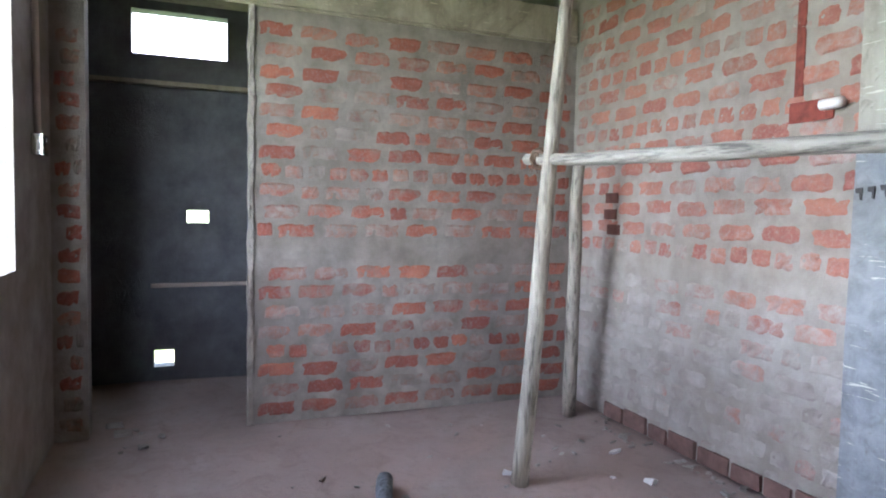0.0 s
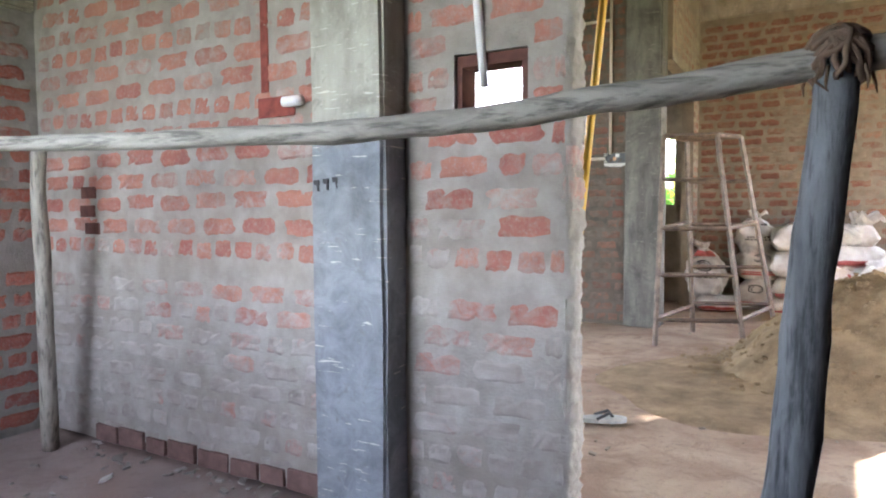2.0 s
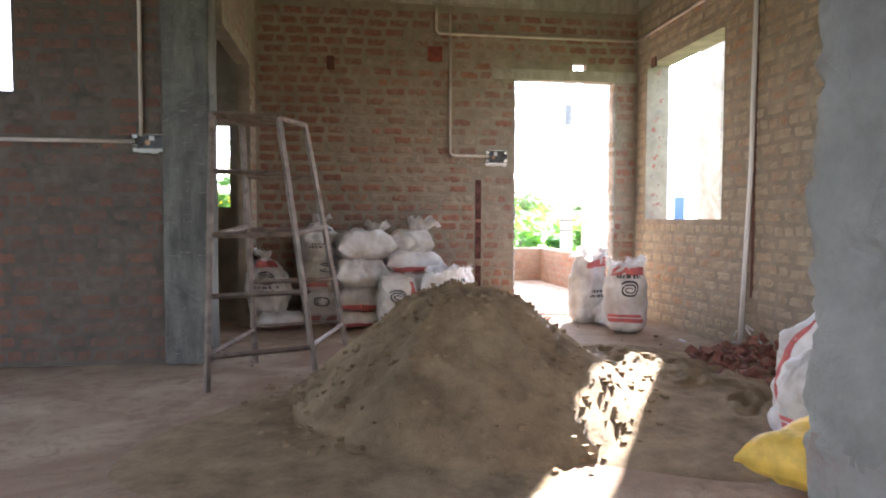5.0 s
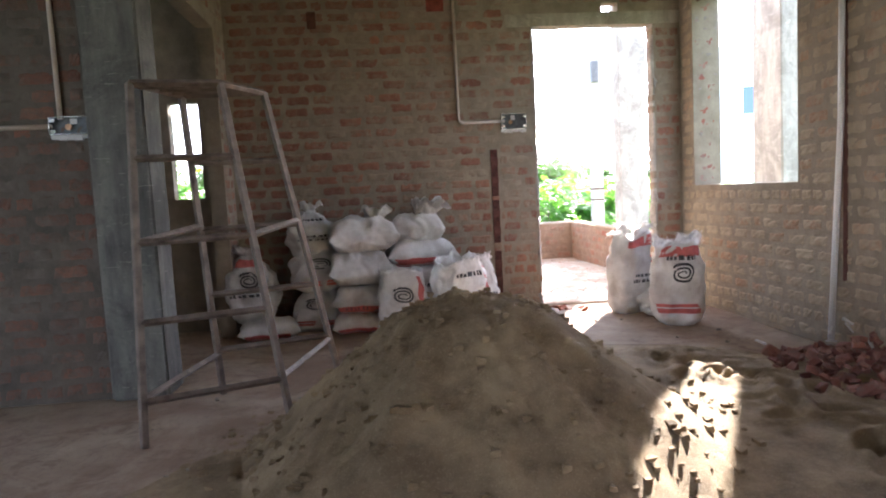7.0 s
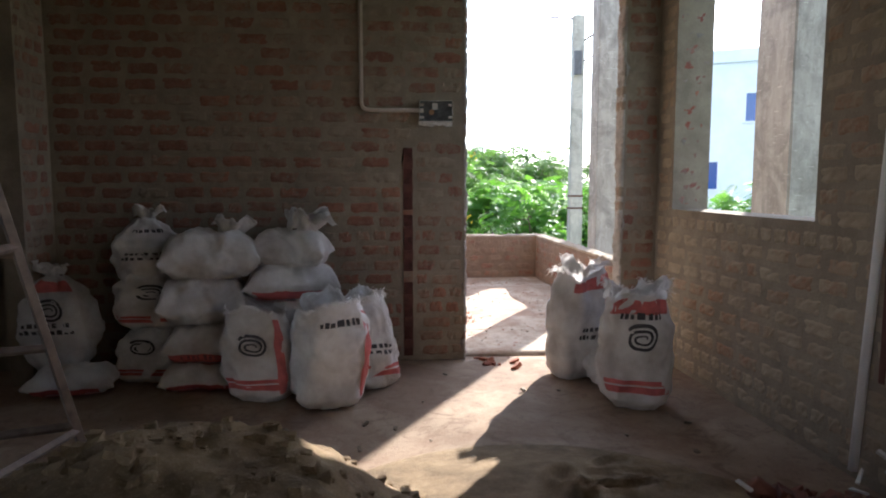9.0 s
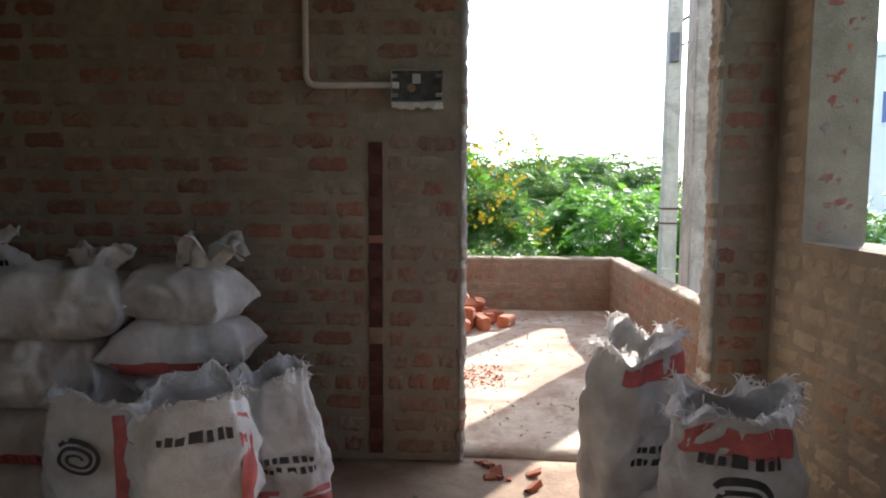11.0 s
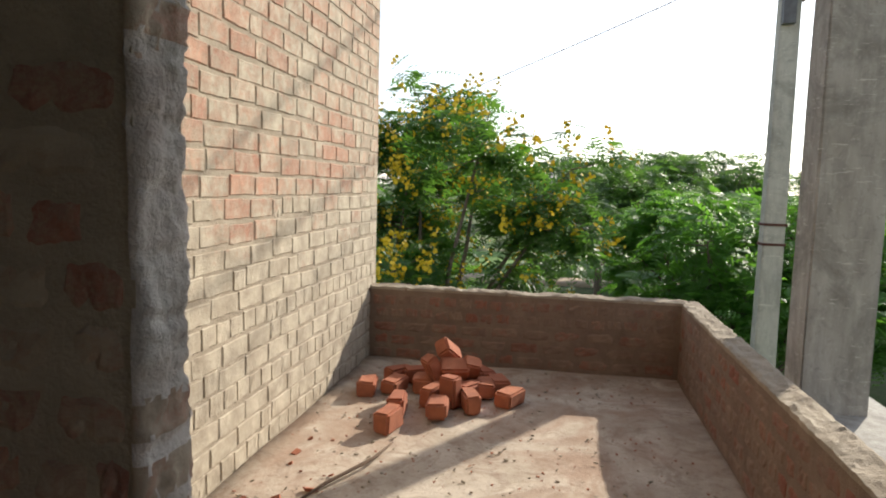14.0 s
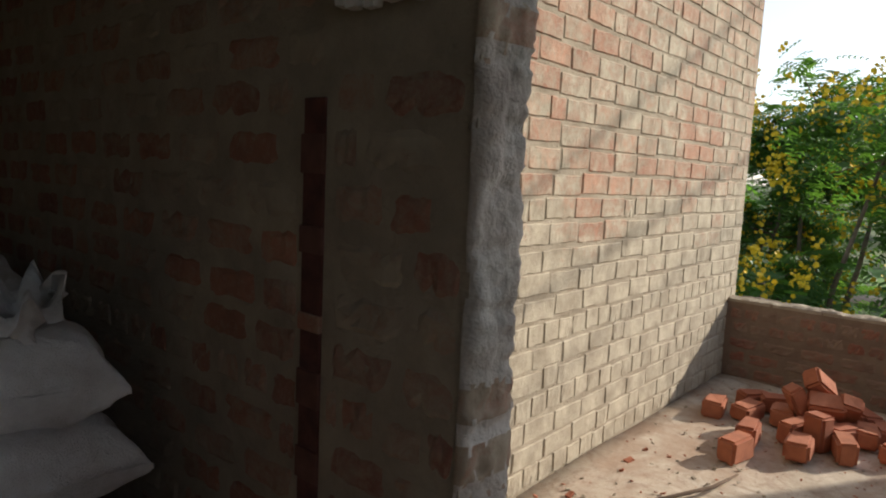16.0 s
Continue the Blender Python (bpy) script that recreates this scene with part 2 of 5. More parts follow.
def brick_meshes(mat, length, high, tag, rng, flat=False):
    """Worn brick faces that swell out of the mortar, so that their outline is ragged. x along, -y out of the wall, z up."""
    made = []
    for k in range(7):
        bm = bmesh.new()
        nx, nz = 8, 5
        fx = (0, 0.028, 0.22, 0.41, 0.59, 0.78, 0.972, 1) if flat else [i / 7 for i in range(8)]
        fz = (0, 0.065, 0.5, 0.935, 1) if flat else [j / 4 for j in range(5)]
        grid = []
        for j in range(nz):
            row = []
            for i in range(nx):
                x = (fx[i] - 0.5) * (length + (0.004 if flat else 0.014))
                z = (fz[j] - 0.5) * (high + (0.004 if flat else 0.016))
                edge = i in (0, nx - 1) or j in (0, nz - 1)
                inner = 1 < i < nx - 2 and 0 < j < nz - 1
                y = 0.005 if edge else (-0.0042 if inner else -0.0026) + rng.uniform(-0.0018, 0.0030)
                if flat:
                    y = 0.003 if edge else -0.0045 + rng.uniform(-0.0014, 0.0014)
                    if not edge and rng.random() < 0.05:
                        y = -0.001
                elif not edge and rng.random() < 0.07:
                    y = 0.001
                w = 0.0034 if flat else 0.005
                row.append(bm.verts.new((x + rng.uniform(-w, w), y, z + rng.uniform(-w, w) * 0.8)))
            grid.append(row)
        for j in range(nz - 1):
            for i in range(nx - 1):
                bm.faces.new((grid[j][i], grid[j][i + 1], grid[j + 1][i + 1], grid[j + 1][i]))
        me = bpy.data.meshes.new("brick_" + tag)
        bm.normal_update()
        bm.to_mesh(me)
        bm.free()
        me.materials.append(mat)
        made.append(me)
    return made


COURSE, PITCH = 0.0905, 0.206


def lay_bricks(wall, origin, turn, u0, u1, z0, z1, holes, mat, near, seed, band=None, limit=295, course=COURSE, pitch=PITCH, flat=False):
    """Bricks of one face of a wall. origin, turn: where u = 0 lies and which way the face looks (degrees about z; 0 looks to -y)."""
    rng = random.Random(seed)
    full = brick_meshes(mat, pitch - (0.010 if flat else 0.018), course - (0.014 if flat else 0.024), "full", rng, flat)
    half = brick_meshes(mat, pitch * 0.5 - (0.010 if flat else 0.016), course - (0.014 if flat else 0.024), "half", rng, flat)
    rows, z, n = [], z0 + course / 2, 0
    while z < z1 - course * 0.4:
        if band and band[0] < z < band[1]:
            z = band[1]
        rows.append(z)
        z += course
    put = []
    for n, z in enumerate(rows):
        u = u0 + (pitch / 4 if n % 2 else 0) - rng.uniform(0, 0.05)
        header = rng.random() < (0.08 if flat else 0.16)
        while u < u1:
            short = header or rng.random() < 0.1
            w = pitch / 2 if short else pitch
            a, b = max(u, u0), min(u + w, u1)
            for h in holes:
                if h[2] - 0.02 < z < h[3] + 0.03 and a < h[1] + 0.008 and b > h[0] - 0.008:
                    if h[0] - a > b - h[1]:
                        b = h[0] - 0.008
                    else:
                        a = h[1] + 0.008
            c = (a + b) / 2
            if b - a > w * 0.3:
                put.append((c, z + rng.uniform(-0.006, 0.006), (b - a) / w, short, rng.randrange(7), rng.uniform(-1.2, 1.2)))
            u += w
    base = Matrix.Translation(origin) @ Matrix.Rotation(radians(turn), 4, "Z")
    place = [(base @ Matrix.Translation((c, rng.uniform(-0.0016, 0.001) if flat else 0, z)) @ Matrix.Rotation(radians(tilt), 4, "Y") @ Matrix.Diagonal((s, 1, 1, 1)), (half if short else full)[k])
             for c, z, s, short, k, tilt in put]
    place.sort(key=lambda p: (p[0].translation - Vector(near)).length)
    for m, me in place[:limit]:
        ob = new("brick", me)
        ob.parent = wall
        ob.matrix_local = m
    if place[limit:]:
        bm = bmesh.new()
        for m, me in place[limit:]:
            k = len(bm.verts)
            bm.from_mesh(me)
            bm.verts.ensure_lookup_table()
            bmesh.ops.transform(bm, matrix=m, verts=bm.verts[k:])
        tagged(mesh_ob("bricks", bm, mat, wall), kind="stuff")


def wall(name, label, axis, at, thick, u0, u1, z0, z1, holes, mat):
    """A wall with its openings; axis 'x' runs along x with its faces at y = at and at + thick, 'y' the other way round."""
    bm = bmesh.new()
    for a, b, lo, hi in cells(u0, u1, z0, z1, holes):
        if axis == "x":
            add_box(bm, (a, at, lo), (b, at + thick, hi))
        else:
            add_box(bm, (at, a, lo), (at + thick, b, hi))
    bmesh.ops.remove_doubles(bm, verts=bm.verts, dist=1e-4)
    bmesh.ops.recalc_face_normals(bm, faces=bm.faces)
    return tagged(mesh_ob(name, bm, mat), label, "wall", kind="structure")


def block(name, label, lo, hi, mat, category="", bevel=0.012, kind="structure", rough=0.004, seed=1):
    """A cast block with slightly worn, rounded arrises."""
    rng = random.Random(seed)
    bm = bmesh.new()
    add_box(bm, lo, hi)
    bmesh.ops.subdivide_edges(bm, edges=[e for e in bm.edges if abs(e.verts[0].co.z - e.verts[1].co.z) > 0.5], cuts=9)
    bmesh.ops.bevel(bm, geom=[e for e in bm.edges if len(e.link_faces) == 2 and e.calc_face_angle(0) > 1], offset=bevel, segments=2, affect="EDGES")
    for v in bm.verts:
        v.co += Vector((rng.uniform(-rough, rough), rng.uniform(-rough, rough), 0))
    return tagged(mesh_ob(name, bm, mat), label, category or name.split("_")[0], kind=kind)


# ---- structure ----
PY, DY, WX, LX, CEIL = 1.843, 7.552, 2.159, -3.572, 3.3
TZ = 0.014

# floors
def sheet(name, label, x0, x1, y0, y1, z, mat, amp, step=0.12, seed=3, cat="floor"):
    bm = bmesh.new()
    nx, ny = max(2, int((x1 - x0) / step)), max(2, int((y1 - y0) / step))
    g = [[bm.verts.new((x0 + (x1 - x0) * i / nx, y0 + (y1 - y0) * j / ny,
          z + amp * (noise.noise(Vector((x0 + (x1 - x0) * i / nx, y0 + (y1 - y0) * j / ny, seed)) * 1.7) - 0.3)))
          for i in range(nx + 1)] for j in range(ny + 1)]
    for j in range(ny):
        for i in range(nx):
            bm.faces.new((g[j][i], g[j][i + 1], g[j + 1][i + 1], g[j + 1][i]))
    rim = [e for e in bm.edges if e.is_boundary]
    low = bmesh.ops.extrude_edge_only(bm, edges=rim)["geom"]
    for v in low:
        if isinstance(v, bmesh.types.BMVert):
            v.co.z = z - 0.15
    bmesh.ops.recalc_face_normals(bm, faces=bm.faces)
    return tagged(mesh_ob(name, bm, mat, smooth=True), label, cat, kind="structure")


sheet("floor_room", "dusty pinkish-grey cement screed floor", -4.6, WX + 0.1, -0.74, 1.90, 0.0, F_ROOM, 0.012)
sheet("floor_hall", "rough tan cement floor strewn with sand", -4.6, WX + 0.1, 1.90, DY + 0.06, 0.0, F_HALL, 0.014)
sheet("floor_terrace", "sunlit terrace screed stained with brick dust", 0.18, 2.33, DY + 0.06, 11.17, TZ, F_TERR, 0.016)

# ceiling slab
bm = bmesh.new()
add_box(bm, (-4.7, -0.9, CEIL), (WX + 0.23, DY + 0.115, CEIL + 0.14))
tagged(mesh_ob("ceiling", bm, C_BEAM), "bare grey concrete slab over the rooms", "ceiling", kind="structure")

# partition between the first room and the hall
vent = (-1.41, -1.175, 1.285, 1.46)
door_gap = (-1.055, -0.155, 0.0, 2.4)
wall_part = wall("wall_partition", "brick partition with smeared grey mortar and a doorway", "x", PY + 0.004, 0.111, -4.5, WX, 0, CEIL, [vent, door_gap], M_ROOM)
# left end wall of the first room
wall_left = wall("wall_left", "red brick end wall with grey mortar joints", "y", LX - 0.115, 0.111, 0.17, PY + 0.1, 0, 1.90, [], M_END)
wall_left_b = wall("wall_left_jamb", "brick wall beside the dark doorway", "y", LX - 0.115, 0.111, -0.63, -0.50, 0, CEIL, [], M_ROOM)
block("beam_left", "rough concrete lintel beam on the end wall", (LX - 0.13, -0.52, 1.90), (LX + 0.02, PY, 2.09), C_BEAM, "beam", kind="structure")
# back wall of the first room with its window
wall_back = wall("wall_back", "brick outer wall with a window", "x", -0.74, 0.111, LX - 1.1, WX, 0, CEIL, [(-2.98, -1.75, 0.78, 2.2)], M_ROOM)
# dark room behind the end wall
# The opening at 2.1 to 3.9 is unseen, added for the left fill.
wall_far_left = wall("wall_store", "brick wall with a ventilator and chipped holes, coloured dark for shade", "y", -4.615, 0.115, -0.75, DY, 0, CEIL,
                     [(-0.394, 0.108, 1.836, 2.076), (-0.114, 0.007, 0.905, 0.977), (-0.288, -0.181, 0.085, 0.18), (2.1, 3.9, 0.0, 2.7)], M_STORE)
wall("wall_store_side", "brick side wall of the store, coloured dark for shade", "x", 0.95, 0.115, -4.5, LX - 0.115, 0, CEIL, [], M_STORE)

# hall
win = (6.02, 7.335, 0.957, 2.42)
# The doorway at 2.2 to 3.4 is unseen, added for the right fill.
wall_right = wall("wall_right", "thick brick wall with a window opening", "y", WX + 0.004, 0.225, -0.75, DY + 0.115, 0, CEIL, [win, (2.2, 3.4, 0.0, 2.1)], M_HALL)
door = (0.918, 1.93, -0.1, 2.30)
side_win = (-1.98, -1.75, 1.055, 1.80)
high_win = (-4.40, -3.30, 1.90, 2.90)
wall_door = wall("wall_door", "brown brick wall with an open doorway to the terrace", "x", DY + 0.004, 0.111, -4.5, WX + 0.004, 0, 2.97,
                 [door, side_win, high_win, (1.50, 1.64, 2.405, 2.475)], M_HALL)
block("beam_door", "grey concrete ring beam over the doorway wall", (-4.5, DY - 0.012, 2.97), (WX - 0.001, DY + 0.13, CEIL - 0.002), C_BEAM, "beam", kind="structure")
block("beam_right", "grey concrete ring beam over the window wall", (WX - 0.008, 2.0, 2.985), (WX + 0.002, DY - 0.014, CEIL - 0.002), C_BEAM, "beam", kind="structure", bevel=0.003, rough=0.001)
block("lintel_door", "grey concrete lintel over the doorway", (0.70, DY - 0.006, 2.30), (WX - 0.002, DY + 0.004, 2.40), C_BEAM, "lintel", kind="structure", bevel=0.002, rough=0.0005)
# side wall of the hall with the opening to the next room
wall_box = wall("wall_hall_left", "dark brick wall with conduits", "x", 5.80, 0.111, -4.5, -1.85, 0, CEIL, [(-3.95, -2.75, 1.75, 2.7)], M_SOOT_SHADE)
wall_side = wall("wall_side", "brick wall with an open doorway beside a pillar", "y", -1.63, 0.114, 6.0, DY, 0, CEIL, [(5.9, 7.22, 0, 2.28)], M_HALL)
block("pillar_hall", "mottled grey concrete pillar, coloured darker for the hall's shade", (-1.85, 5.745, 0), (-1.557, 6.0, CEIL - 0.002), C_HALLP, "pillar")
block("pillar_room", "bluish-grey concrete pillar set into the partition", (-1.868, 1.726, 0), (-1.586, PY + 0.14, CEIL - 0.002), C_PILLAR, "pillar")

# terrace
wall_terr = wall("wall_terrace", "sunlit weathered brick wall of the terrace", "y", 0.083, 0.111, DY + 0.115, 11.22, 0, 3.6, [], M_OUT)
par_far = wall("parapet_far", "low brick parapet with rough mortar on top", "x", 11.075, 0.11, 0.194, 2.345, -0.1, 0.50, [], M_PAR)
par_right = wall("parapet_right", "low brick parapet with a crumbling mortar cap", "y", 2.240, 0.11, DY + 0.226, 11.075, -0.1, 0.50, [], M_PAR)


def ragged_edge(name, label, x, y0, y1, z0, z1, out, mortar, brick, seed):
    """The broken end of a wall at an opening: rough mortar with brick ends. out: which way along x the end looks."""
    rng = random.Random(seed)
    bm = bmesh.new()
    ny, nz = 14, int((z1 - z0) / 0.0085)
    g = []
    for j in range(nz + 1):
        z = z0 + (z1 - z0) * j / nz
        row = []
        ph = ((z - 0.02) / COURSE) % 1.0
        joint = 0.0 if 0.14 < ph < 0.86 else -0.004
        bite = 0.075 * max(0, noise.noise(Vector((seed, z * 5.2, 0))) - 0.05)
        for i in range(ny + 1):
            f = i / ny
            y = y0 - 0.004 + (y1 - y0 + 0.008) * f
            edge = (abs(f - 0.5) * 2) ** 9
            d = 0.014 + joint + 0.012 * noise.noise(Vector((y * 13, z * 7, seed))) + 0.008 * noise.noise(Vector((y * 45, z * 45, seed))) + 0.005 * noise.noise(Vector((y * 95, z * 95, seed))) - edge * (0.008 + bite)
            row.append(bm.verts.new((x + out * d, y + (0.007 * noise.noise(Vector((z * 9, seed, i))) if i in (0, ny) else 0), z)))
        g.append(row)
    for j in range(nz):
        ph = ((z0 + (z1 - z0) * (j + 0.5) / nz - 0.02) / COURSE) % 1.0
        n = int((z0 + (z1 - z0) * j / nz) / COURSE)
        for i in range(ny):
            f = bm.faces.new((g[j][i], g[j][i + 1], g[j + 1][i + 1], g[j + 1][i]) if out > 0 else (g[j][i + 1], g[j][i], g[j + 1][i], g[j + 1][i + 1]))
            f.material_index = 1 if 0.2 < ph + 0.3 * noise.noise(Vector((i * 0.5, n, seed))) < 0.8 and (n * 3 + seed) % 7 in (1, 4) else 0
    rim = [e for e in bm.edges if e.is_boundary]
    low = bmesh.ops.extrude_edge_only(bm, edges=rim)["geom"]
    for v in low:
        if isinstance(v, bmesh.types.BMVert):
            v.co.x = x - out * 0.006
    ob = mesh_ob(name, bm, mortar, smooth=True)
    ob.data.materials.append(brick)
    return tagged(ob, label, "jamb", kind="structure")


ragged_edge("jamb_partition", "broken brick end of the partition", -1.055, PY + 0.004, PY + 0.115, 0.0, 2.4, 1, M_ROOM, B_GREY, 3)
ragged_edge("jamb_partition", "rough brick jamb of the inner doorway", -0.155, PY + 0.004, PY + 0.115, 0.0, 2.4, -1, M_ROOM, B_GREY, 4)
ragged_edge("jamb_terrace", "broken brick jamb of the terrace doorway", 0.918, DY + 0.004, DY + 0.115, 0.0, 2.3, 1, M_PALE, B_JAMB, 5)
ragged_edge("jamb_terrace", "rough brick jamb on the window side", 1.93, DY + 0.004, DY + 0.115, 0.0, 2.3, -1, M_PALE, B_JAMB, 6)
ragged_edge("jamb_store", "broken brick end beside the dark doorway", LX - 0.003, 0.150, 0.172, 0.0, 1.9, 1, M_ROOM, M_ROOM, 7)

# ---- things: materials ----


def wood_mat(name, dark, light, along):
    """Bare weathered wood; along: the axis of its grain."""
    k = Mat(name, 0.88)
    long = tuple(1.1 if a == along else 11 for a in "xyz")
    g = k.noise(5, 8, 0.7, long)
    c = k.ramp(k.noise(7, 9, 0.7, tuple(0.5 if a == along else 2.5 for a in "xyz"), 0.8), (0.28, dark), (0.72, light))
    c = k.mix(k.ramp(g, (0.36, 0.85), (0.50, 0)), c, tuple(v * 0.4 for v in dark))
    k.color(c)
    return k.bump(k.mix(0.35, g, k.noise(40, 7, 0.75)), 0.9, 0.008).m


WOOD_PALE = wood_mat("weathered_pale_wood", (0.19, 0.165, 0.135), (0.40, 0.36, 0.30), "z")
WOOD_LEVEL = wood_mat("weathered_level_wood", (0.17, 0.155, 0.13), (0.37, 0.345, 0.30), "x")
WOOD_GREY = wood_mat("weathered_grey_wood", (0.065, 0.07, 0.075), (0.185, 0.195, 0.205), "z")
ROPE = plain("coir_rope", (0.11, 0.07, 0.045), 0.95, scale=60)
STEEL = plain("rusty_painted_steel", (0.165, 0.125, 0.10), 0.6, 0.25, 0.45, 14)
PVC = plain("grimy_white_pvc", (0.52, 0.43, 0.36), 0.45, 0.0, 0.18, 9, 0.1)
PVC_WHITE = plain("white_pvc", (0.72, 0.70, 0.69), 0.4, 0.0, 0.06, 9, 0.05)
GI = plain("bright_zinc_plate", (0.75, 0.75, 0.73), 0.22, 0.9, 0.12, 30, 0.15)
DEEP_RED = plain("deep_red_brick", (0.075, 0.024, 0.018), 0.95, 0, 0.45, 25)
# Dark brown painted for shade in recesses; pole bands and cables share it.
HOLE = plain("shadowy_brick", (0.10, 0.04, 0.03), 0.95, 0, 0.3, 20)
RED_HOLE = plain("red_oxide_brick", (0.19, 0.042, 0.03), 0.9, 0, 0.35, 25)
BAG = Mat("woven_white_plastic", 0.55)
BAG.color(BAG.ramp(BAG.noise(6, 7, 0.6), (0.3, (0.48, 0.43, 0.40)), (0.62, (0.78, 0.755, 0.73))))
BAG.b.inputs["Subsurface Weight"].default_value = 0.0
BAG.bump(BAG.mix(0.3, BAG.noise(13, 7, 0.65, dist=1.5), BAG.noise(300, 2)), 0.9, 0.018)
BAG = BAG.m
LIP = Mat("thin_frayed_plastic", 0.5)
LIP.color(LIP.ramp(LIP.noise(9, 5), (0.3, (0.70, 0.67, 0.64)), (0.7, (0.86, 0.85, 0.83))))
_t = LIP.t.nodes.new("ShaderNodeBsdfTranslucent")
_t.inputs["Color"].default_value = (0.80, 0.77, 0.74, 1)
_m = LIP.t.nodes.new("ShaderNodeMixShader")
_m.inputs[0].default_value = 0.6
LIP.link(LIP.b.outputs[0], _m.inputs[1])
LIP.link(_t.outputs[0], _m.inputs[2])
LIP.link(_m.outputs[0], LIP.t.nodes["Material Output"].inputs[0])
LIP = LIP.m
BAG_IN = plain("cement_dusted_lining", (0.42, 0.34, 0.26), 0.8, scale=25)
PRINT_RED = plain("faded_red_print", (0.50, 0.12, 0.11), 0.6, 0, 0.3, 18, 0.2)
PRINT_BLACK = plain("faded_black_print", (0.045, 0.04, 0.045), 0.6, 0, 0.4, 25, 0.1)
YELLOW = plain("yellow_woven_plastic", (0.62, 0.40, 0.06), 0.6, 0, 0.3, 12)
CLAY = Mat("loose_brick_clay", 0.9)
_c = CLAY.mix(CLAY.random(), (0.33, 0.10, 0.05), (0.46, 0.17, 0.085))
CLAY.color(CLAY.mix(CLAY.ramp(CLAY.noise(22, 7), (0.4, 0), (0.72, 0.75)), _c, (0.26, 0.09, 0.05)))
CLAY.bump(CLAY.noise(60, 8, 0.7), 0.6, 0.006)
CLAY = CLAY.m
RUBBLE = Mat("dusty_broken_brick", 0.95)
_c = RUBBLE.mix(RUBBLE.random(), (0.13, 0.045, 0.035), (0.27, 0.11, 0.075))
RUBBLE.color(RUBBLE.mix(RUBBLE.ramp(RUBBLE.noise(14, 7), (0.45, 0), (0.7, 0.7)), _c, (0.22, 0.17, 0.14)))
RUBBLE.bump(RUBBLE.noise(70, 8, 0.7), 0.6, 0.006)
RUBBLE = RUBBLE.m
SAND = Mat("damp_river_sand", 0.95)
_c = SAND.ramp(SAND.noise(5, 9, 0.7), (0.36, (0.165, 0.108, 0.055)), (0.64, (0.37, 0.265, 0.15)))
_c = SAND.mix(SAND.ramp(SAND.noise(1.6, 5), (0.45, 0), (0.7, 0.5)), _c, (0.19, 0.13, 0.075))
SAND.color(SAND.mix(SAND.ramp(SAND.noise(160, 3), (0.55, 0), (0.72, 0.55)), _c, (0.40, 0.30, 0.185)))
SAND.bump(SAND.mix(0.4, SAND.noise(45, 9, 0.8), SAND.noise(210, 4)), 0.9, 0.018)
SAND = SAND.m
BAMBOO = plain("yellow_plastic_pipe", (0.72, 0.42, 0.05), 0.45, 0, 0.12, 6, 0.05)
WHITE_BITS = plain("torn_white_paper", (0.55, 0.53, 0.51), 0.8, 0, 0.1, 20)


def empty(name, label, category, loc=(0, 0, 0), rz=0.0, group=""):
    ob = new(name)
    ob.matrix_basis = pose(*loc, 0, 0, rz)
    return tagged(ob, label, category, group)


def tube_ob(name, pts, radii, mat, parent=None, sides=10, wob=0.0, seed=1):
    bm = bmesh.new()
    add_tube(bm, pts, radii, sides, wob, random.Random(seed))
    return mesh_ob(name, bm, mat, parent, smooth=True)


def pole_points(a, b, n, bend, seed):
    """A crooked pole from a to b."""
    a, b = Vector(a), Vector(b)
    out = []
    for i in range(n + 1):
        f = i / n
        p = a.lerp(b, f)
        p += Vector((noise.noise(Vector((f * 3.1, seed, 0))), noise.noise(Vector((f * 3.1, seed, 7))), noise.noise(Vector((f * 3.1, seed, 13))))) * bend
        out.append(p)
    return out


def log(name, label, a, b, r0, r1, mat, bend=0.03, seed=1, n=22):
    rng = random.Random(seed)
    pts = pole_points(a, b, n, bend, seed)
    rad = [(r0 + (r1 - r0) * i / n) * (1 + 0.10 * noise.noise(Vector((i * 0.45, seed, 3))) + rng.uniform(-0.03, 0.03)) for i in range(n + 1)]
    bm = bmesh.new()
    add_tube(bm, pts, rad, 14, 0.045, rng)
    return tagged(mesh_ob(name, bm, mat, smooth=True), label, "pole")


# ---- first room ----
log("wooden_prop", "slim pale wooden prop standing on the floor", (-2.60, 1.045, 0), (-2.33, 1.10, 2.75), 0.035, 0.015, WOOD_PALE, 0.012, 4)
log("wooden_prop", "short pale wooden prop leaning in the corner", (-3.27, 1.675, 0), (-3.07, 1.56, 1.26), 0.034, 0.027, WOOD_PALE, 0.02, 5, 14)
log("wooden_post", "thick grey weathered post carrying the level pole", (-0.545, 1.312, 0), (-0.438, 1.325, 1.262), 0.043, 0.033, WOOD_GREY, 0.014, 31, 24)


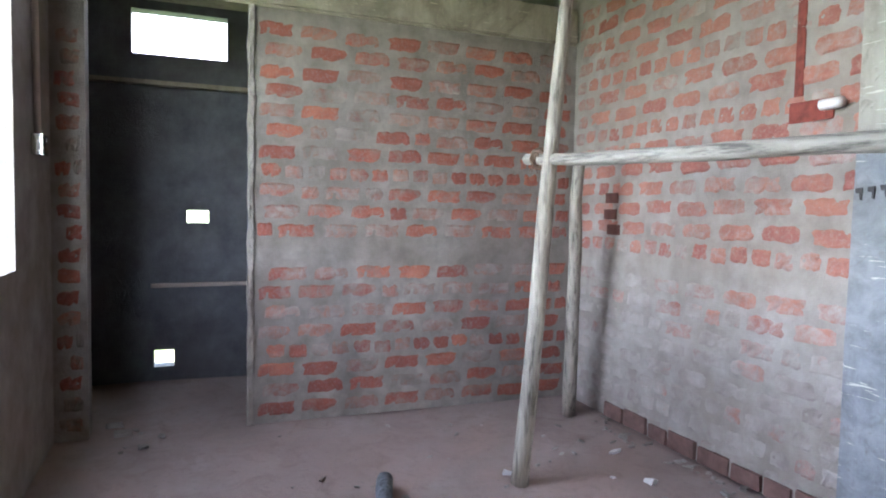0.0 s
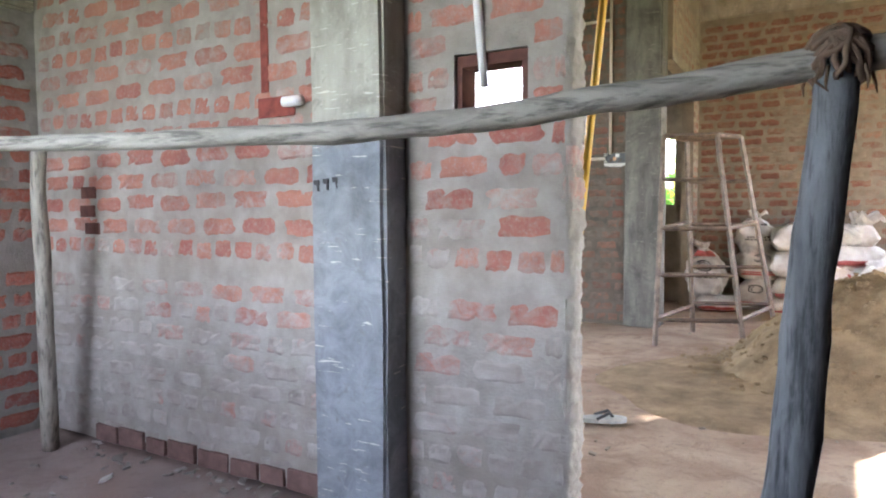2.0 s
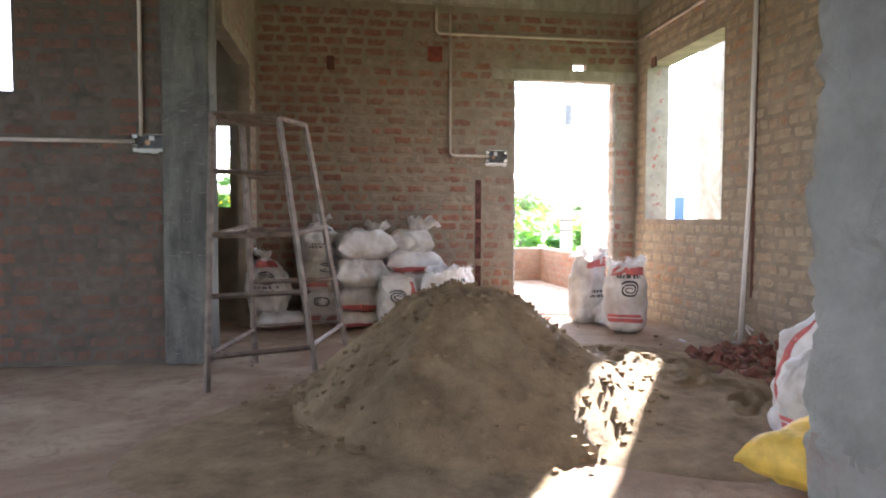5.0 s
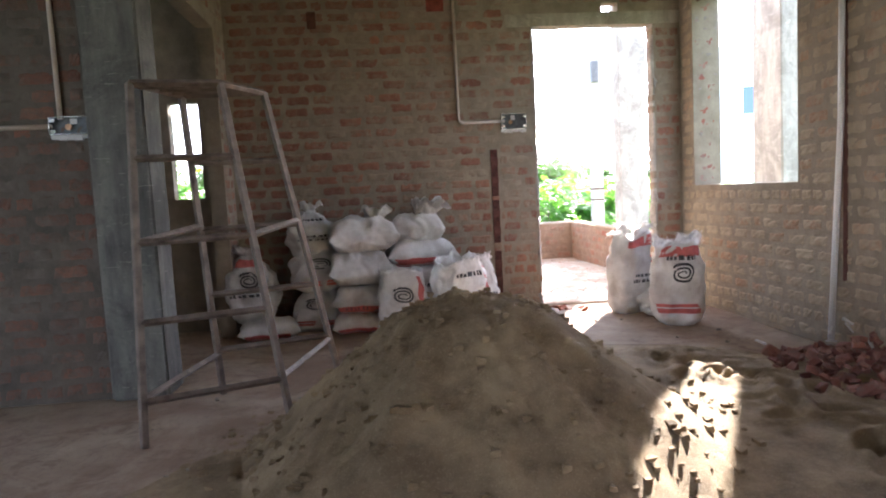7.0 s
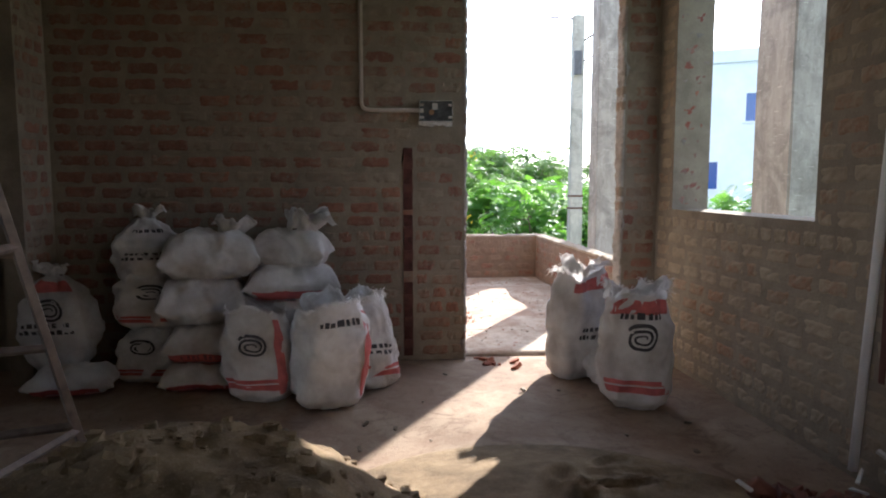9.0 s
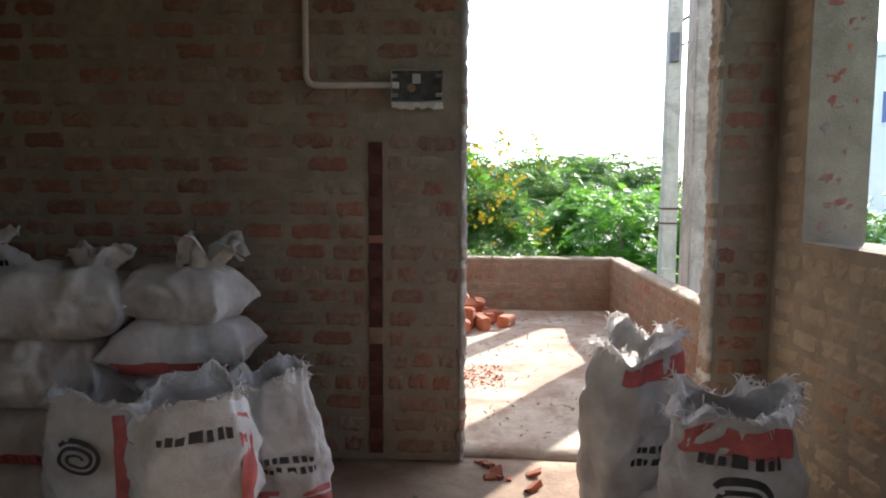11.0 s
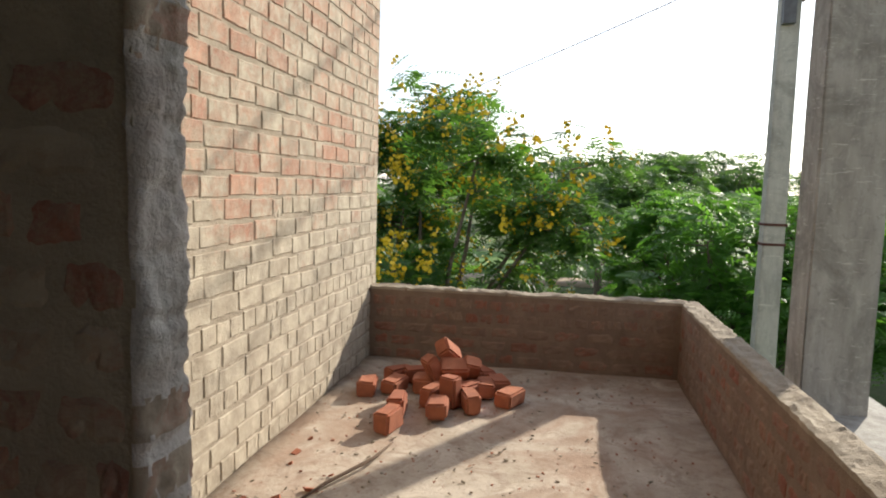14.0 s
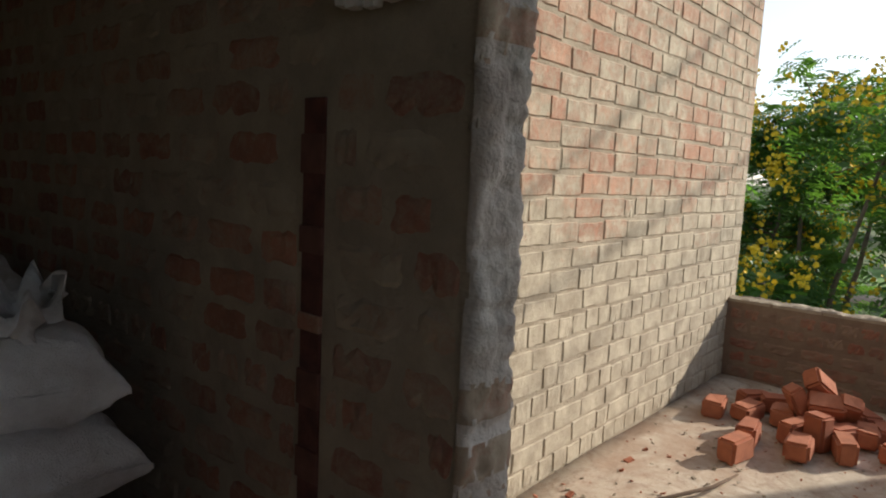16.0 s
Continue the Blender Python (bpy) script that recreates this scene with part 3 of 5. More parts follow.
def crooked_pole():
    """The level pole, which sags and bends along its length."""
    rng = random.Random(23)
    knots = [Vector(p) for p in ((-2.64, 1.06, 1.20), (-2.30, 1.09, 1.182), (-1.85, 1.13, 1.168), (-1.40, 1.175, 1.160), (-1.10, 1.205, 1.166), (-0.90, 1.245, 1.182), (-0.735, 1.275, 1.197), (-0.545, 1.310, 1.222), (-0.352, 1.335, 1.245))]
    pts, rad = [], []
    for n, (a, b) in enumerate(zip(knots, knots[1:])):
        for i in range(5):
            f = i / 5
            pts.append(a.lerp(b, f) + Vector((0, noise.noise(Vector((n + f, 2, 0))), noise.noise(Vector((n + f, 9, 0))))) * 0.006)
            rad.append((0.020 + 0.008 * (n + f) / 8) * (1 + 0.12 * noise.noise(Vector(((n + f) * 1.7, 4, 0))) + rng.uniform(-0.03, 0.03)))
    pts.append(knots[-1])
    rad.append(0.0275)
    bm = bmesh.new()
    add_tube(bm, pts, rad, 16, 0.05, rng)
    return tagged(mesh_ob("scaffold_pole", bm, WOOD_LEVEL, smooth=True), "crooked grey wooden pole lashed level across the props", "pole")


crooked_pole()
log("wooden_offcut", "short grey length of wood on the floor", (-2.72, 0.56, 0.03), (-2.25, 0.42, 0.03), 0.03, 0.028, WOOD_GREY, 0.01, 33, 8)


def rope_knot(loc, r, turns, seed, label):
    rng = random.Random(seed)
    bm = bmesh.new()
    for k in range(turns):
        tilt = Euler((rng.uniform(-0.9, 0.9), rng.uniform(0.4, 2.2), rng.uniform(0, 3)))
        rr = r * rng.uniform(0.85, 1.12)
        pts = []
        for i in range(17):
            a = 2 * math.pi * i / 16
            p = Vector((math.cos(a) * rr, math.sin(a) * rr * 1.05, rng.uniform(-0.006, 0.006)))
            p.rotate(tilt)
            pts.append(p)
        add_tube(bm, pts, [0.0055] * 17, 5, 0.1, rng, caps=False)
    for k in range(7):
        a = rng.uniform(0, 6.28)
        p = Vector((math.cos(a) * r, math.sin(a) * r, -r * 0.4))
        add_tube(bm, [p, p * 1.15 + Vector((0, 0, -0.02)), p * 1.2 + Vector((rng.uniform(-.02, .02), 0, -0.035))], [0.003, 0.0025, 0.001], 4, 0, rng)
    ob = mesh_ob("rope_lashing", bm, ROPE, smooth=True)
    ob.location = loc
    return tagged(ob, label, "rope")


rope_knot((-0.438, 1.325, 1.236), 0.045, 22, 3, "brown coir rope lashing round post and pole")
rope_knot((-2.56, 1.075, 1.20), 0.034, 12, 4, "brown coir rope lashing round the slim prop")


def chase(name, label, lo, hi, mat, category="chase"):
    """A strip cut into the wall and filled, kept a little behind the brick faces."""
    bm = bmesh.new()
    add_box(bm, lo, hi)
    bmesh.ops.bevel(bm, geom=bm.edges[:], offset=min(0.0015, (hi[1] - lo[1]) / 3), segments=1, affect="EDGES")
    return tagged(mesh_ob(name, bm, mat), label, category, kind="structure")


# switch recess and its conduit cut in the partition
chase("chase_room", "red cut brick chase for a conduit", (-2.185, PY - 0.001, 1.42), (-2.15, PY + 0.02, 3.1), RED_HOLE)
chase("recess_room", "red brick recess for a switch box", (-2.20, PY - 0.002, 1.33), (-2.03, PY + 0.02, 1.40), RED_HOLE)
tube_ob("conduit_stub", [(-2.06, PY - 0.02, 1.375), (-1.985, PY - 0.02, 1.375)], [0.018, 0.018], PVC_WHITE)
tagged(bpy.data.objects["conduit_stub"], "white plastic conduit end in the recess", "conduit")
# Dark blocks at the wall face paint the shade of missing bricks.
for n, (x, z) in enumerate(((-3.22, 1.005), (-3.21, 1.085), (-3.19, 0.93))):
    chase("recess_small", "dark block painted as the shaded gap of a missing brick", (x - 0.05, PY - 0.002, z - 0.025), (x + 0.05, PY + 0.02, z + 0.025), HOLE)
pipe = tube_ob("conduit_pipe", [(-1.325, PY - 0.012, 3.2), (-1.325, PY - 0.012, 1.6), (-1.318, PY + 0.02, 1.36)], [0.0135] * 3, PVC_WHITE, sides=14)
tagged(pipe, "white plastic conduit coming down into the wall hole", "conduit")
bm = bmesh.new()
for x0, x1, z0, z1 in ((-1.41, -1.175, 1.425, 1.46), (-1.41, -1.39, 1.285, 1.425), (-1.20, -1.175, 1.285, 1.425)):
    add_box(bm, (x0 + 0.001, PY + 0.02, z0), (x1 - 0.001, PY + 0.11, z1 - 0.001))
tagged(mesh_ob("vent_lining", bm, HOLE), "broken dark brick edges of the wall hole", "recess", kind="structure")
rodbar = tube_ob("steel_rod", [(-1.405, PY + 0.06, 1.428), (-1.18, PY + 0.06, 1.433)], [0.004, 0.004], STEEL)
tagged(rodbar, "thin steel rod across the wall hole", "rod")
tagged(tube_ob("yellow_pipe", [(-1.17, 2.02, 0.01), (-1.032, 2.005, 1.35), (-0.86, 1.99, 3.0)], [0.0125] * 3, BAMBOO, sides=12), "thin yellow plastic pipe leaning on the partition", "pipe")
tagged(tube_ob("steel_rod", [(-4.495, -0.30, 0.55), (-4.49, 0.95, 0.56)], [0.012, 0.012], PVC), "pale rod across the dark store wall", "rod")
block("ledge_store", "thin concrete ledge under the ventilator", (-4.5, -0.74, 1.66), (-4.44, 0.94, 1.685), C_BEAM, "ledge", bevel=0.003, rough=0.001)
# bricks bared along the foot of the partition
bm = bmesh.new()
rng = random.Random(9)
x = -3.2
while x < -1.95:
    w = rng.uniform(0.13, 0.2)
    add_box(bm, (x, PY - 0.012, 0.005), (x + w - 0.02, PY + 0.003, rng.uniform(0.065, 0.085)), 0.003, rng)
    x += w
tagged(mesh_ob("foot_bricks", bm, plain("damp_brown_brick", (0.15, 0.085, 0.07), 0.9)), "damp brown bricks bared at the wall foot", "bricks", kind="structure")


def litter(name, label, x0, x1, y0, y1, n, size, mat, seed, z=0.0, cat="litter"):
    """Chips and scraps that lie about on a floor."""
    rng = random.Random(seed)
    bm = bmesh.new()
    for k in range(n):
        s = size * rng.uniform(0.35, 1.3)
        m = Matrix.Translation((rng.uniform(x0, x1), rng.uniform(y0, y1), z + s * 0.18)) @ Euler((rng.uniform(-0.4, 0.4), rng.uniform(-0.4, 0.4), rng.uniform(0, 6))).to_matrix().to_4x4()
        v = add_box(bm, (-s, -s * 0.6, -s * 0.3), (s, s * 0.6, s * 0.3), s * 0.22, rng)
        bmesh.ops.transform(bm, matrix=m, verts=v)
    return tagged(mesh_ob(name, bm, mat), label, cat, kind="stuff")


litter("mortar_crumbs", "grey mortar crumbs scattered on the floor", -3.4, -0.6, 0.2, 1.8, 70, 0.012, M_ROOM, 41)
litter("mortar_crumbs", "tan mortar crumbs scattered on the hall floor", -1.6, 1.9, 2.2, 7.3, 170, 0.012, M_HALL, 42)
litter("paper_scraps", "torn white paper scraps on the floor", -2.8, -1.6, 0.9, 1.6, 7, 0.022, WHITE_BITS, 43)

litter("paper_scraps", "grey scraps by the dark doorway", -3.75, -3.35, -0.42, -0.18, 9, 0.025, M_ROOM, 44)
litter("mortar_crumbs", "mortar crumbs along the wall foot", -3.2, -1.95, 1.70, 1.82, 40, 0.014, M_ROOM, 45)
bm = bmesh.new()
for n, x in enumerate((-1.838, -1.800, -1.764)):
    add_box(bm, (x - 0.010, 1.7185, 1.082 + 0.004 * n), (x + 0.010, 1.7225, 1.096 + 0.004 * n), 0.002, random.Random(n))
    add_box(bm, (x + 0.003, 1.7185, 1.062 + 0.004 * n), (x + 0.009, 1.7225, 1.082 + 0.004 * n), 0.002, random.Random(n))
tagged(mesh_ob("pillar_marks", bm, PRINT_BLACK), "three faint black marks painted on the pillar", "marks", kind="structure")

# ---- hall: conduits and boxes ----


def conduit(name, pts, label, r=0.0125, mat=PVC):
    """A conduit with rounded bends."""
    out = [Vector(pts[0])]
    for a, b, c in zip(pts, pts[1:], pts[2:]):
        a, b, c = Vector(a), Vector(b), Vector(c)
        p, q = b + (a - b).normalized() * 0.05, b + (c - b).normalized() * 0.05
        for i in range(6):
            f = i / 5
            out.append(p * (1 - f) ** 2 + b * 2 * f * (1 - f) + q * f * f)
    out.append(Vector(pts[-1]))
    return tagged(tube_ob(name, out, [r] * len(out), mat, sides=12), label, "conduit")


FY = DY - 0.010
conduit("conduit", [(0.285, FY, 2.95), (0.285, FY, 1.555), (0.66, FY, 1.555)], "grimy white conduit running down to the switch box")
conduit("conduit", [(WX - 0.02, FY - 0.004, 2.70), (0.15, FY - 0.004, 2.70), (0.15, FY - 0.004, 2.95)], "grimy white conduit running level along the wall")
conduit("conduit", [(WX - 0.012, FY - 0.02, 2.70), (WX - 0.012, 4.2, 2.72)], "grimy white conduit along the window wall")
conduit("conduit", [(WX - 0.012, 6.3, 2.71), (WX - 0.012, 6.3, 2.97)], "short conduit branch up to the slab")
conduit("conduit", [(WX - 0.014, 5.60, 2.97), (WX - 0.014, 5.62, 1.3), (WX - 0.03, 5.68, 0.05)], "white conduit standing down the window wall", 0.017, PVC_WHITE)
chase("chase_right", "dark strip painted as a shaded chase beside the conduit", (WX - 0.003, 5.59, 0.4), (WX + 0.01, 5.62, 2.95), HOLE)
conduit("conduit", [(-1.985, 5.786, 3.2), (-1.985, 5.786, 1.48)], "grimy white conduit down the dark wall")
conduit("conduit", [(-2.9, 5.784, 1.445), (-2.03, 5.784, 1.445)], "level conduit into the junction box")
conduit("conduit", [(-2.45, 5.784, 2.62), (-1.99, 5.784, 2.62)], "level conduit under the slab")


def switch_box(loc, w, h, label, torn):
    """A zinc box let into the wall, with knock-out holes and a mortar rim."""
    box = empty("switch_box", label, "switch box", loc)
    bm = bmesh.new()
    d = 0.03
    for x0, x1, z0, z1 in ((-w / 2, w / 2, h / 2 - 0.004, h / 2), (-w / 2, w / 2, -h / 2, -h / 2 + 0.004), (-w / 2, -w / 2 + 0.004, -h / 2 + 0.004, h / 2 - 0.004), (w / 2 - 0.004, w / 2, -h / 2 + 0.004, h / 2 - 0.004)):
        add_box(bm, (x0, -d, z0), (x1, 0.004, z1))
    for x in (-w * 0.42, w * 0.42):
        for z in (-h * 0.3, h * 0.3):
            add_box(bm, (x - 0.012, -d, z - 0.008), (x + 0.012, -d + 0.003, z + 0.008))
    mesh_ob("case", bm, GI, box)
    # Back plate coloured dark to paint the dim reflection inside the box.
    bm = bmesh.new()
    add_box(bm, (-w / 2, 0.004, -h / 2), (w / 2, 0.007, h / 2))
    tagged(mesh_ob("back_plate", bm, plain("dark_reflection_zinc", (0.10, 0.105, 0.11), 0.5, 0.4, 0.4, 30), box), "back plate coloured dark for the dim reflection in the box")
    bm = bmesh.new()
    add_tube(bm, [(-w * 0.12, 0.0, -0.005), (-w * 0.12, -0.012, -0.005)], [0.016, 0.016], 12)
    tagged(mesh_ob("knock_out", bm, plain("dull_copper", (0.42, 0.24, 0.14), 0.5, 0.5), box), "round coppery knock-out")
    if w > 0.15:
        bm = bmesh.new()
        add_box(bm, (-0.02, -0.004, h * 0.1), (0.012, 0.002, h * 0.4))
        mesh_ob("tag", bm, WHITE_BITS, box)
    bm = bmesh.new()
    rng = random.Random(8)
    for k in range(torn):
        x = -w / 2 + w * k / torn
        add_box(bm, (x, -0.014, -h / 2 - 0.018 - rng.uniform(0, 0.01)), (x + w / torn, 0.003, -h / 2 - 0.001), 0.003, rng)
    if torn:
        mesh_ob("mortar_rim", bm, WHITE_BITS, box)
    else:
        bm.free()
    return box


wall_box_room = switch_box((-3.28, -0.625, 1.215), 0.10, 0.075, "small zinc box on the back wall", 0)
wall_box_room.matrix_basis = pose(-3.28, -0.622, 1.215, 0, 0, 180)
conduit("conduit", [(-3.22, -0.616, 3.0), (-3.28, -0.616, 1.255)], "grey conduit down the back wall to a box", 0.011)
switch_box((0.735, DY - 0.004, 1.55), 0.205, 0.125, "open zinc switch box in the brick wall", 9)
switch_box((-1.92, 5.792, 1.445), 0.23, 0.09, "open zinc junction box in the dark wall", 6)
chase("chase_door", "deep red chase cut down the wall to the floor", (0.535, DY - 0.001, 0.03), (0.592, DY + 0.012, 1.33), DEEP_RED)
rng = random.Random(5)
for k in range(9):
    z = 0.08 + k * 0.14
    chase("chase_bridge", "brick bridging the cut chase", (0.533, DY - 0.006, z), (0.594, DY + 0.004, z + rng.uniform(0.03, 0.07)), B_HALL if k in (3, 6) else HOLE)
# Patches on the wall face; the dark ones paint the shade in holes.
chase("put_log_hole", "dark patch painted as a shaded scaffolding hole", (-0.87, DY - 0.006, 2.33), (-0.80, DY + 0.01, 2.46), HOLE)
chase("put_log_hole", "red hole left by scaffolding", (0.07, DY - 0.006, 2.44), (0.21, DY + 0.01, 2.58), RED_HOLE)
chase("put_log_hole", "dark patch painted as a shaded hole in the window wall", (WX - 0.006, 7.15, 2.38), (WX + 0.01, 7.24, 2.47), HOLE)

# ---- ladder stand ----
TOPS = [Vector(p) for p in ((-1.43, 5.20, 1.545), (-1.075, 5.314, 1.551), (-0.949, 5.711, 1.565), (-1.335, 5.63, 1.55))]
FEET = [Vector(p) for p in ((-1.44, 5.02, 0.0), (-0.86, 5.24, 0.0), (-0.68, 5.95, 0.0), (-1.28, 5.74, 0.0))]
stand = empty("ladder_stand", "rusty steel scaffold stand with welded rungs", "ladder", tuple(sum(FEET, Vector()) / 4))
off = stand.location


def bar(name, a, b, w=0.013):
    bm = bmesh.new()
    add_tube(bm, [Vector(a) - off, Vector(b) - off], [w * 1.3, w * 1.3], 4)
    bmesh.ops.bevel(bm, geom=bm.edges[:], offset=0.002, segments=1, affect="EDGES")
    return mesh_ob(name, bm, STEEL, stand)


for a, b in zip(TOPS, FEET):
    bar("leg", a, b, 0.0155)
for i in range(4):
    bar("top_rail", TOPS[i], TOPS[(i + 1) % 4], 0.013)


def on_leg(i, z):
    f = (TOPS[i].z - z) / TOPS[i].z
    return TOPS[i].lerp(FEET[i], f)


for z in (1.22, 0.86, 0.52, 0.19):
    bar("rung", on_leg(0, z), on_leg(1, z))
for z in (1.22, 0.88, 0.54, 0.24):
    bar("rung", on_leg(3, z), on_leg(2, z))
for za, zb in ((0.86, 0.90), (0.20, 0.22)):
    bar("side_rail", on_leg(1, za), on_leg(2, zb))
    bar("side_rail", on_leg(0, za), on_leg(3, zb))
bm = bmesh.new()
for f in (0.25, 0.5, 0.75):
    a, b = TOPS[0].lerp(TOPS[3], f) - off, TOPS[1].lerp(TOPS[2], f) - off
    add_tube(bm, [a, b], [0.012, 0.012], 4)
mesh_ob("platform_slat", bm, STEEL, stand)

# ---- sand heap ----


PRINTS = []  # footprints trodden into the skirt: x, y, turn, depth
_rng = random.Random(17)
for _k in range(46):
    _a = _rng.uniform(-0.5, 1.4)
    PRINTS.append((_rng.uniform(0.95, 1.85), _rng.uniform(4.1, 5.9), math.cos(_a), math.sin(_a), _rng.uniform(0.018, 0.036)))


def sand_z(x, y):
    dx, dy = x + 0.12, y - 4.76
    rx = 0.90 if dx < 0 else 1.15
    ry = 1.12 if dy < 0 else 1.15
    a = math.atan2(dy, dx)
    d = math.hypot(dx / rx, dy / ry)
    d += 0.07 * noise.noise(Vector((x * 2.3, y * 2.3, 5))) + 0.05 * noise.noise(Vector((math.cos(a) * 3.2, math.sin(a) * 3.2, 4))) * min(1, d * 2)
    gully = abs(noise.noise(Vector((math.cos(a) * 7, math.sin(a) * 7, d * 2.2))))
    h = 0.76 * max(0.0, 1 - d) ** 1.08
    h = h if h < 0.55 else 0.55 + (h - 0.55) * 0.42
    h -= 0.009 * (1 - gully * 3) * min(1, h * 3) * (0.4 if gully < 0.33 else 0.0)
    h += 0.014 * max(0, noise.noise(Vector((x * 6, y * 6, 3)))) * min(1, h * 3) + 0.013 * noise.noise(Vector((x * 11, y * 11, 6))) * min(1, h * 4) + 0.012 * abs(noise.noise(Vector((x * 5, y * 5, 16)))) * min(1, h * 4)
    skirt = 0.12 * max(0.0, 1 - math.hypot((x - 0.9) / 1.10, (y - 4.85) / 1.35)) ** 0.6
    skirt = max(skirt, 0.055 * max(0.0, 1 - math.hypot((x + 0.65) / 1.0, (y - 4.1) / 0.95)) ** 0.7)
    print_at = noise.noise(Vector((x * 8, y * 6, 9)))
    foot = 1.0 if x > 0.35 and h < 0.22 else 0.25
    dent = 0.004 * min(0, print_at + 0.10) * foot * min(1, skirt * 14)
    for fx, fy, ca, sa, deep in PRINTS:
        u, w = (x - fx) * ca + (y - fy) * sa, (y - fy) * ca - (x - fx) * sa
        q = math.hypot(u / 0.115, w / 0.05)
        if q < 1.7 and h < 0.30:
            dent += min(1, (h + skirt) * 14) * deep * (-max(0.0, 1 - q * q) + 0.45 * max(0.0, 1 - ((q - 1.2) / 0.5) ** 2))
    fine = (0.25 if h < 0.16 or x > 0.3 else 1.0) * (0.015 * noise.noise(Vector((x * 21, y * 21, 1))) + 0.010 * noise.noise(Vector((x * 47, y * 47, 1)))) * min(1, (h + skirt) * 8)
    return max(h, skirt) + dent + fine - 0.014


bm = bmesh.new()
X0, X1, Y0, Y1, ST = -1.75, 2.0, 3.0, 6.3, 0.02
nx, ny = int((X1 - X0) / ST), int((Y1 - Y0) / ST)
g = [[bm.verts.new((X0 + i * ST, Y0 + j * ST, sand_z(X0 + i * ST, Y0 + j * ST))) for i in range(nx + 1)] for j in range(ny + 1)]
for j in range(ny):
    for i in range(nx):
        q = (g[j][i], g[j][i + 1], g[j + 1][i + 1], g[j + 1][i])
        if max(v.co.z for v in q) > -0.008:
            bm.faces.new(q)
bmesh.ops.delete(bm, geom=[v for v in bm.verts if not v.link_faces], context="VERTS")
tagged(mesh_ob("sand_heap", bm, SAND, smooth=True), "tall heap of damp brown sand on the floor", "sand", kind="")

litter_on = random.Random(88)
bm = bmesh.new()
for k in range(800):
    a, r = litter_on.uniform(0, 6.28), litter_on.random() ** 0.7
    x, y = -0.12 + math.cos(a) * r * 1.1, 4.74 + math.sin(a) * r * 1.1
    q = litter_on.uniform(0.003, 0.014)
    v = add_box(bm, (x - q, y - q, sand_z(x, y) - q * 0.4), (x + q, y + q, sand_z(x, y) + q), q * 0.4, litter_on)
tagged(mesh_ob("sand_clods", bm, SAND), "small clods of damp sand on the heap", "sand", kind="stuff")

# ---- brick rubble by the window wall ----
rub = empty("rubble_heap", "heap of broken red brick rubble against the wall", "rubble", (1.83, 5.0, 0))
rng = random.Random(77)
shapes = []
for k in range(10):
    bm = bmesh.new()
    add_box(bm, (-0.5, -0.32, -0.25), (0.5, 0.32, 0.25), 0.14, rng)
    bmesh.ops.bevel(bm, geom=bm.edges[:], offset=0.05, segments=1, affect="EDGES")
    me = bpy.data.meshes.new("fragment")
    bm.to_mesh(me)
    bm.free()
    me.materials.append(RUBBLE)
    shapes.append(me)
for k in range(290):
    a, r = rng.uniform(0, 6.28), rng.random() ** 0.6
    x, y = math.cos(a) * r * 0.36, math.sin(a) * r * 0.62
    if x > 0.30:
        x = 0.30 - rng.random() * 0.2
    s = rng.uniform(0.022, 0.075) * (2.2 if k > 286 else 1)
    z = 0.27 * (1 - r) * rng.uniform(0.4, 1.0) + s * 0.2
    ob = new("fragment", shapes[k % 10])
    ob.parent = rub
    ob.matrix_local = Matrix.Translation((x, y, z)) @ Euler((rng.uniform(-0.7, 0.7), rng.uniform(-0.7, 0.7), rng.uniform(0, 6))).to_matrix().to_4x4() @ Matrix.Diagonal((s, s, s, 1))
bm = bmesh.new()
for k in range(9):
    v = add_box(bm, (-0.03, -0.006, -0.004), (0.03, 0.006, 0.004), 0.003, rng)
    bmesh.ops.transform(bm, matrix=Matrix.Translation((rng.uniform(-0.3, 0.2), rng.uniform(-0.5, 0.5), rng.uniform(0.08, 0.24))) @ Euler((rng.uniform(-1, 1), rng.uniform(-1, 1), rng.uniform(0, 6))).to_matrix().to_4x4(), verts=v)
tagged(mesh_ob("white_scraps", bm, WHITE_BITS, rub), kind="stuff")

# ---- cement bags ----


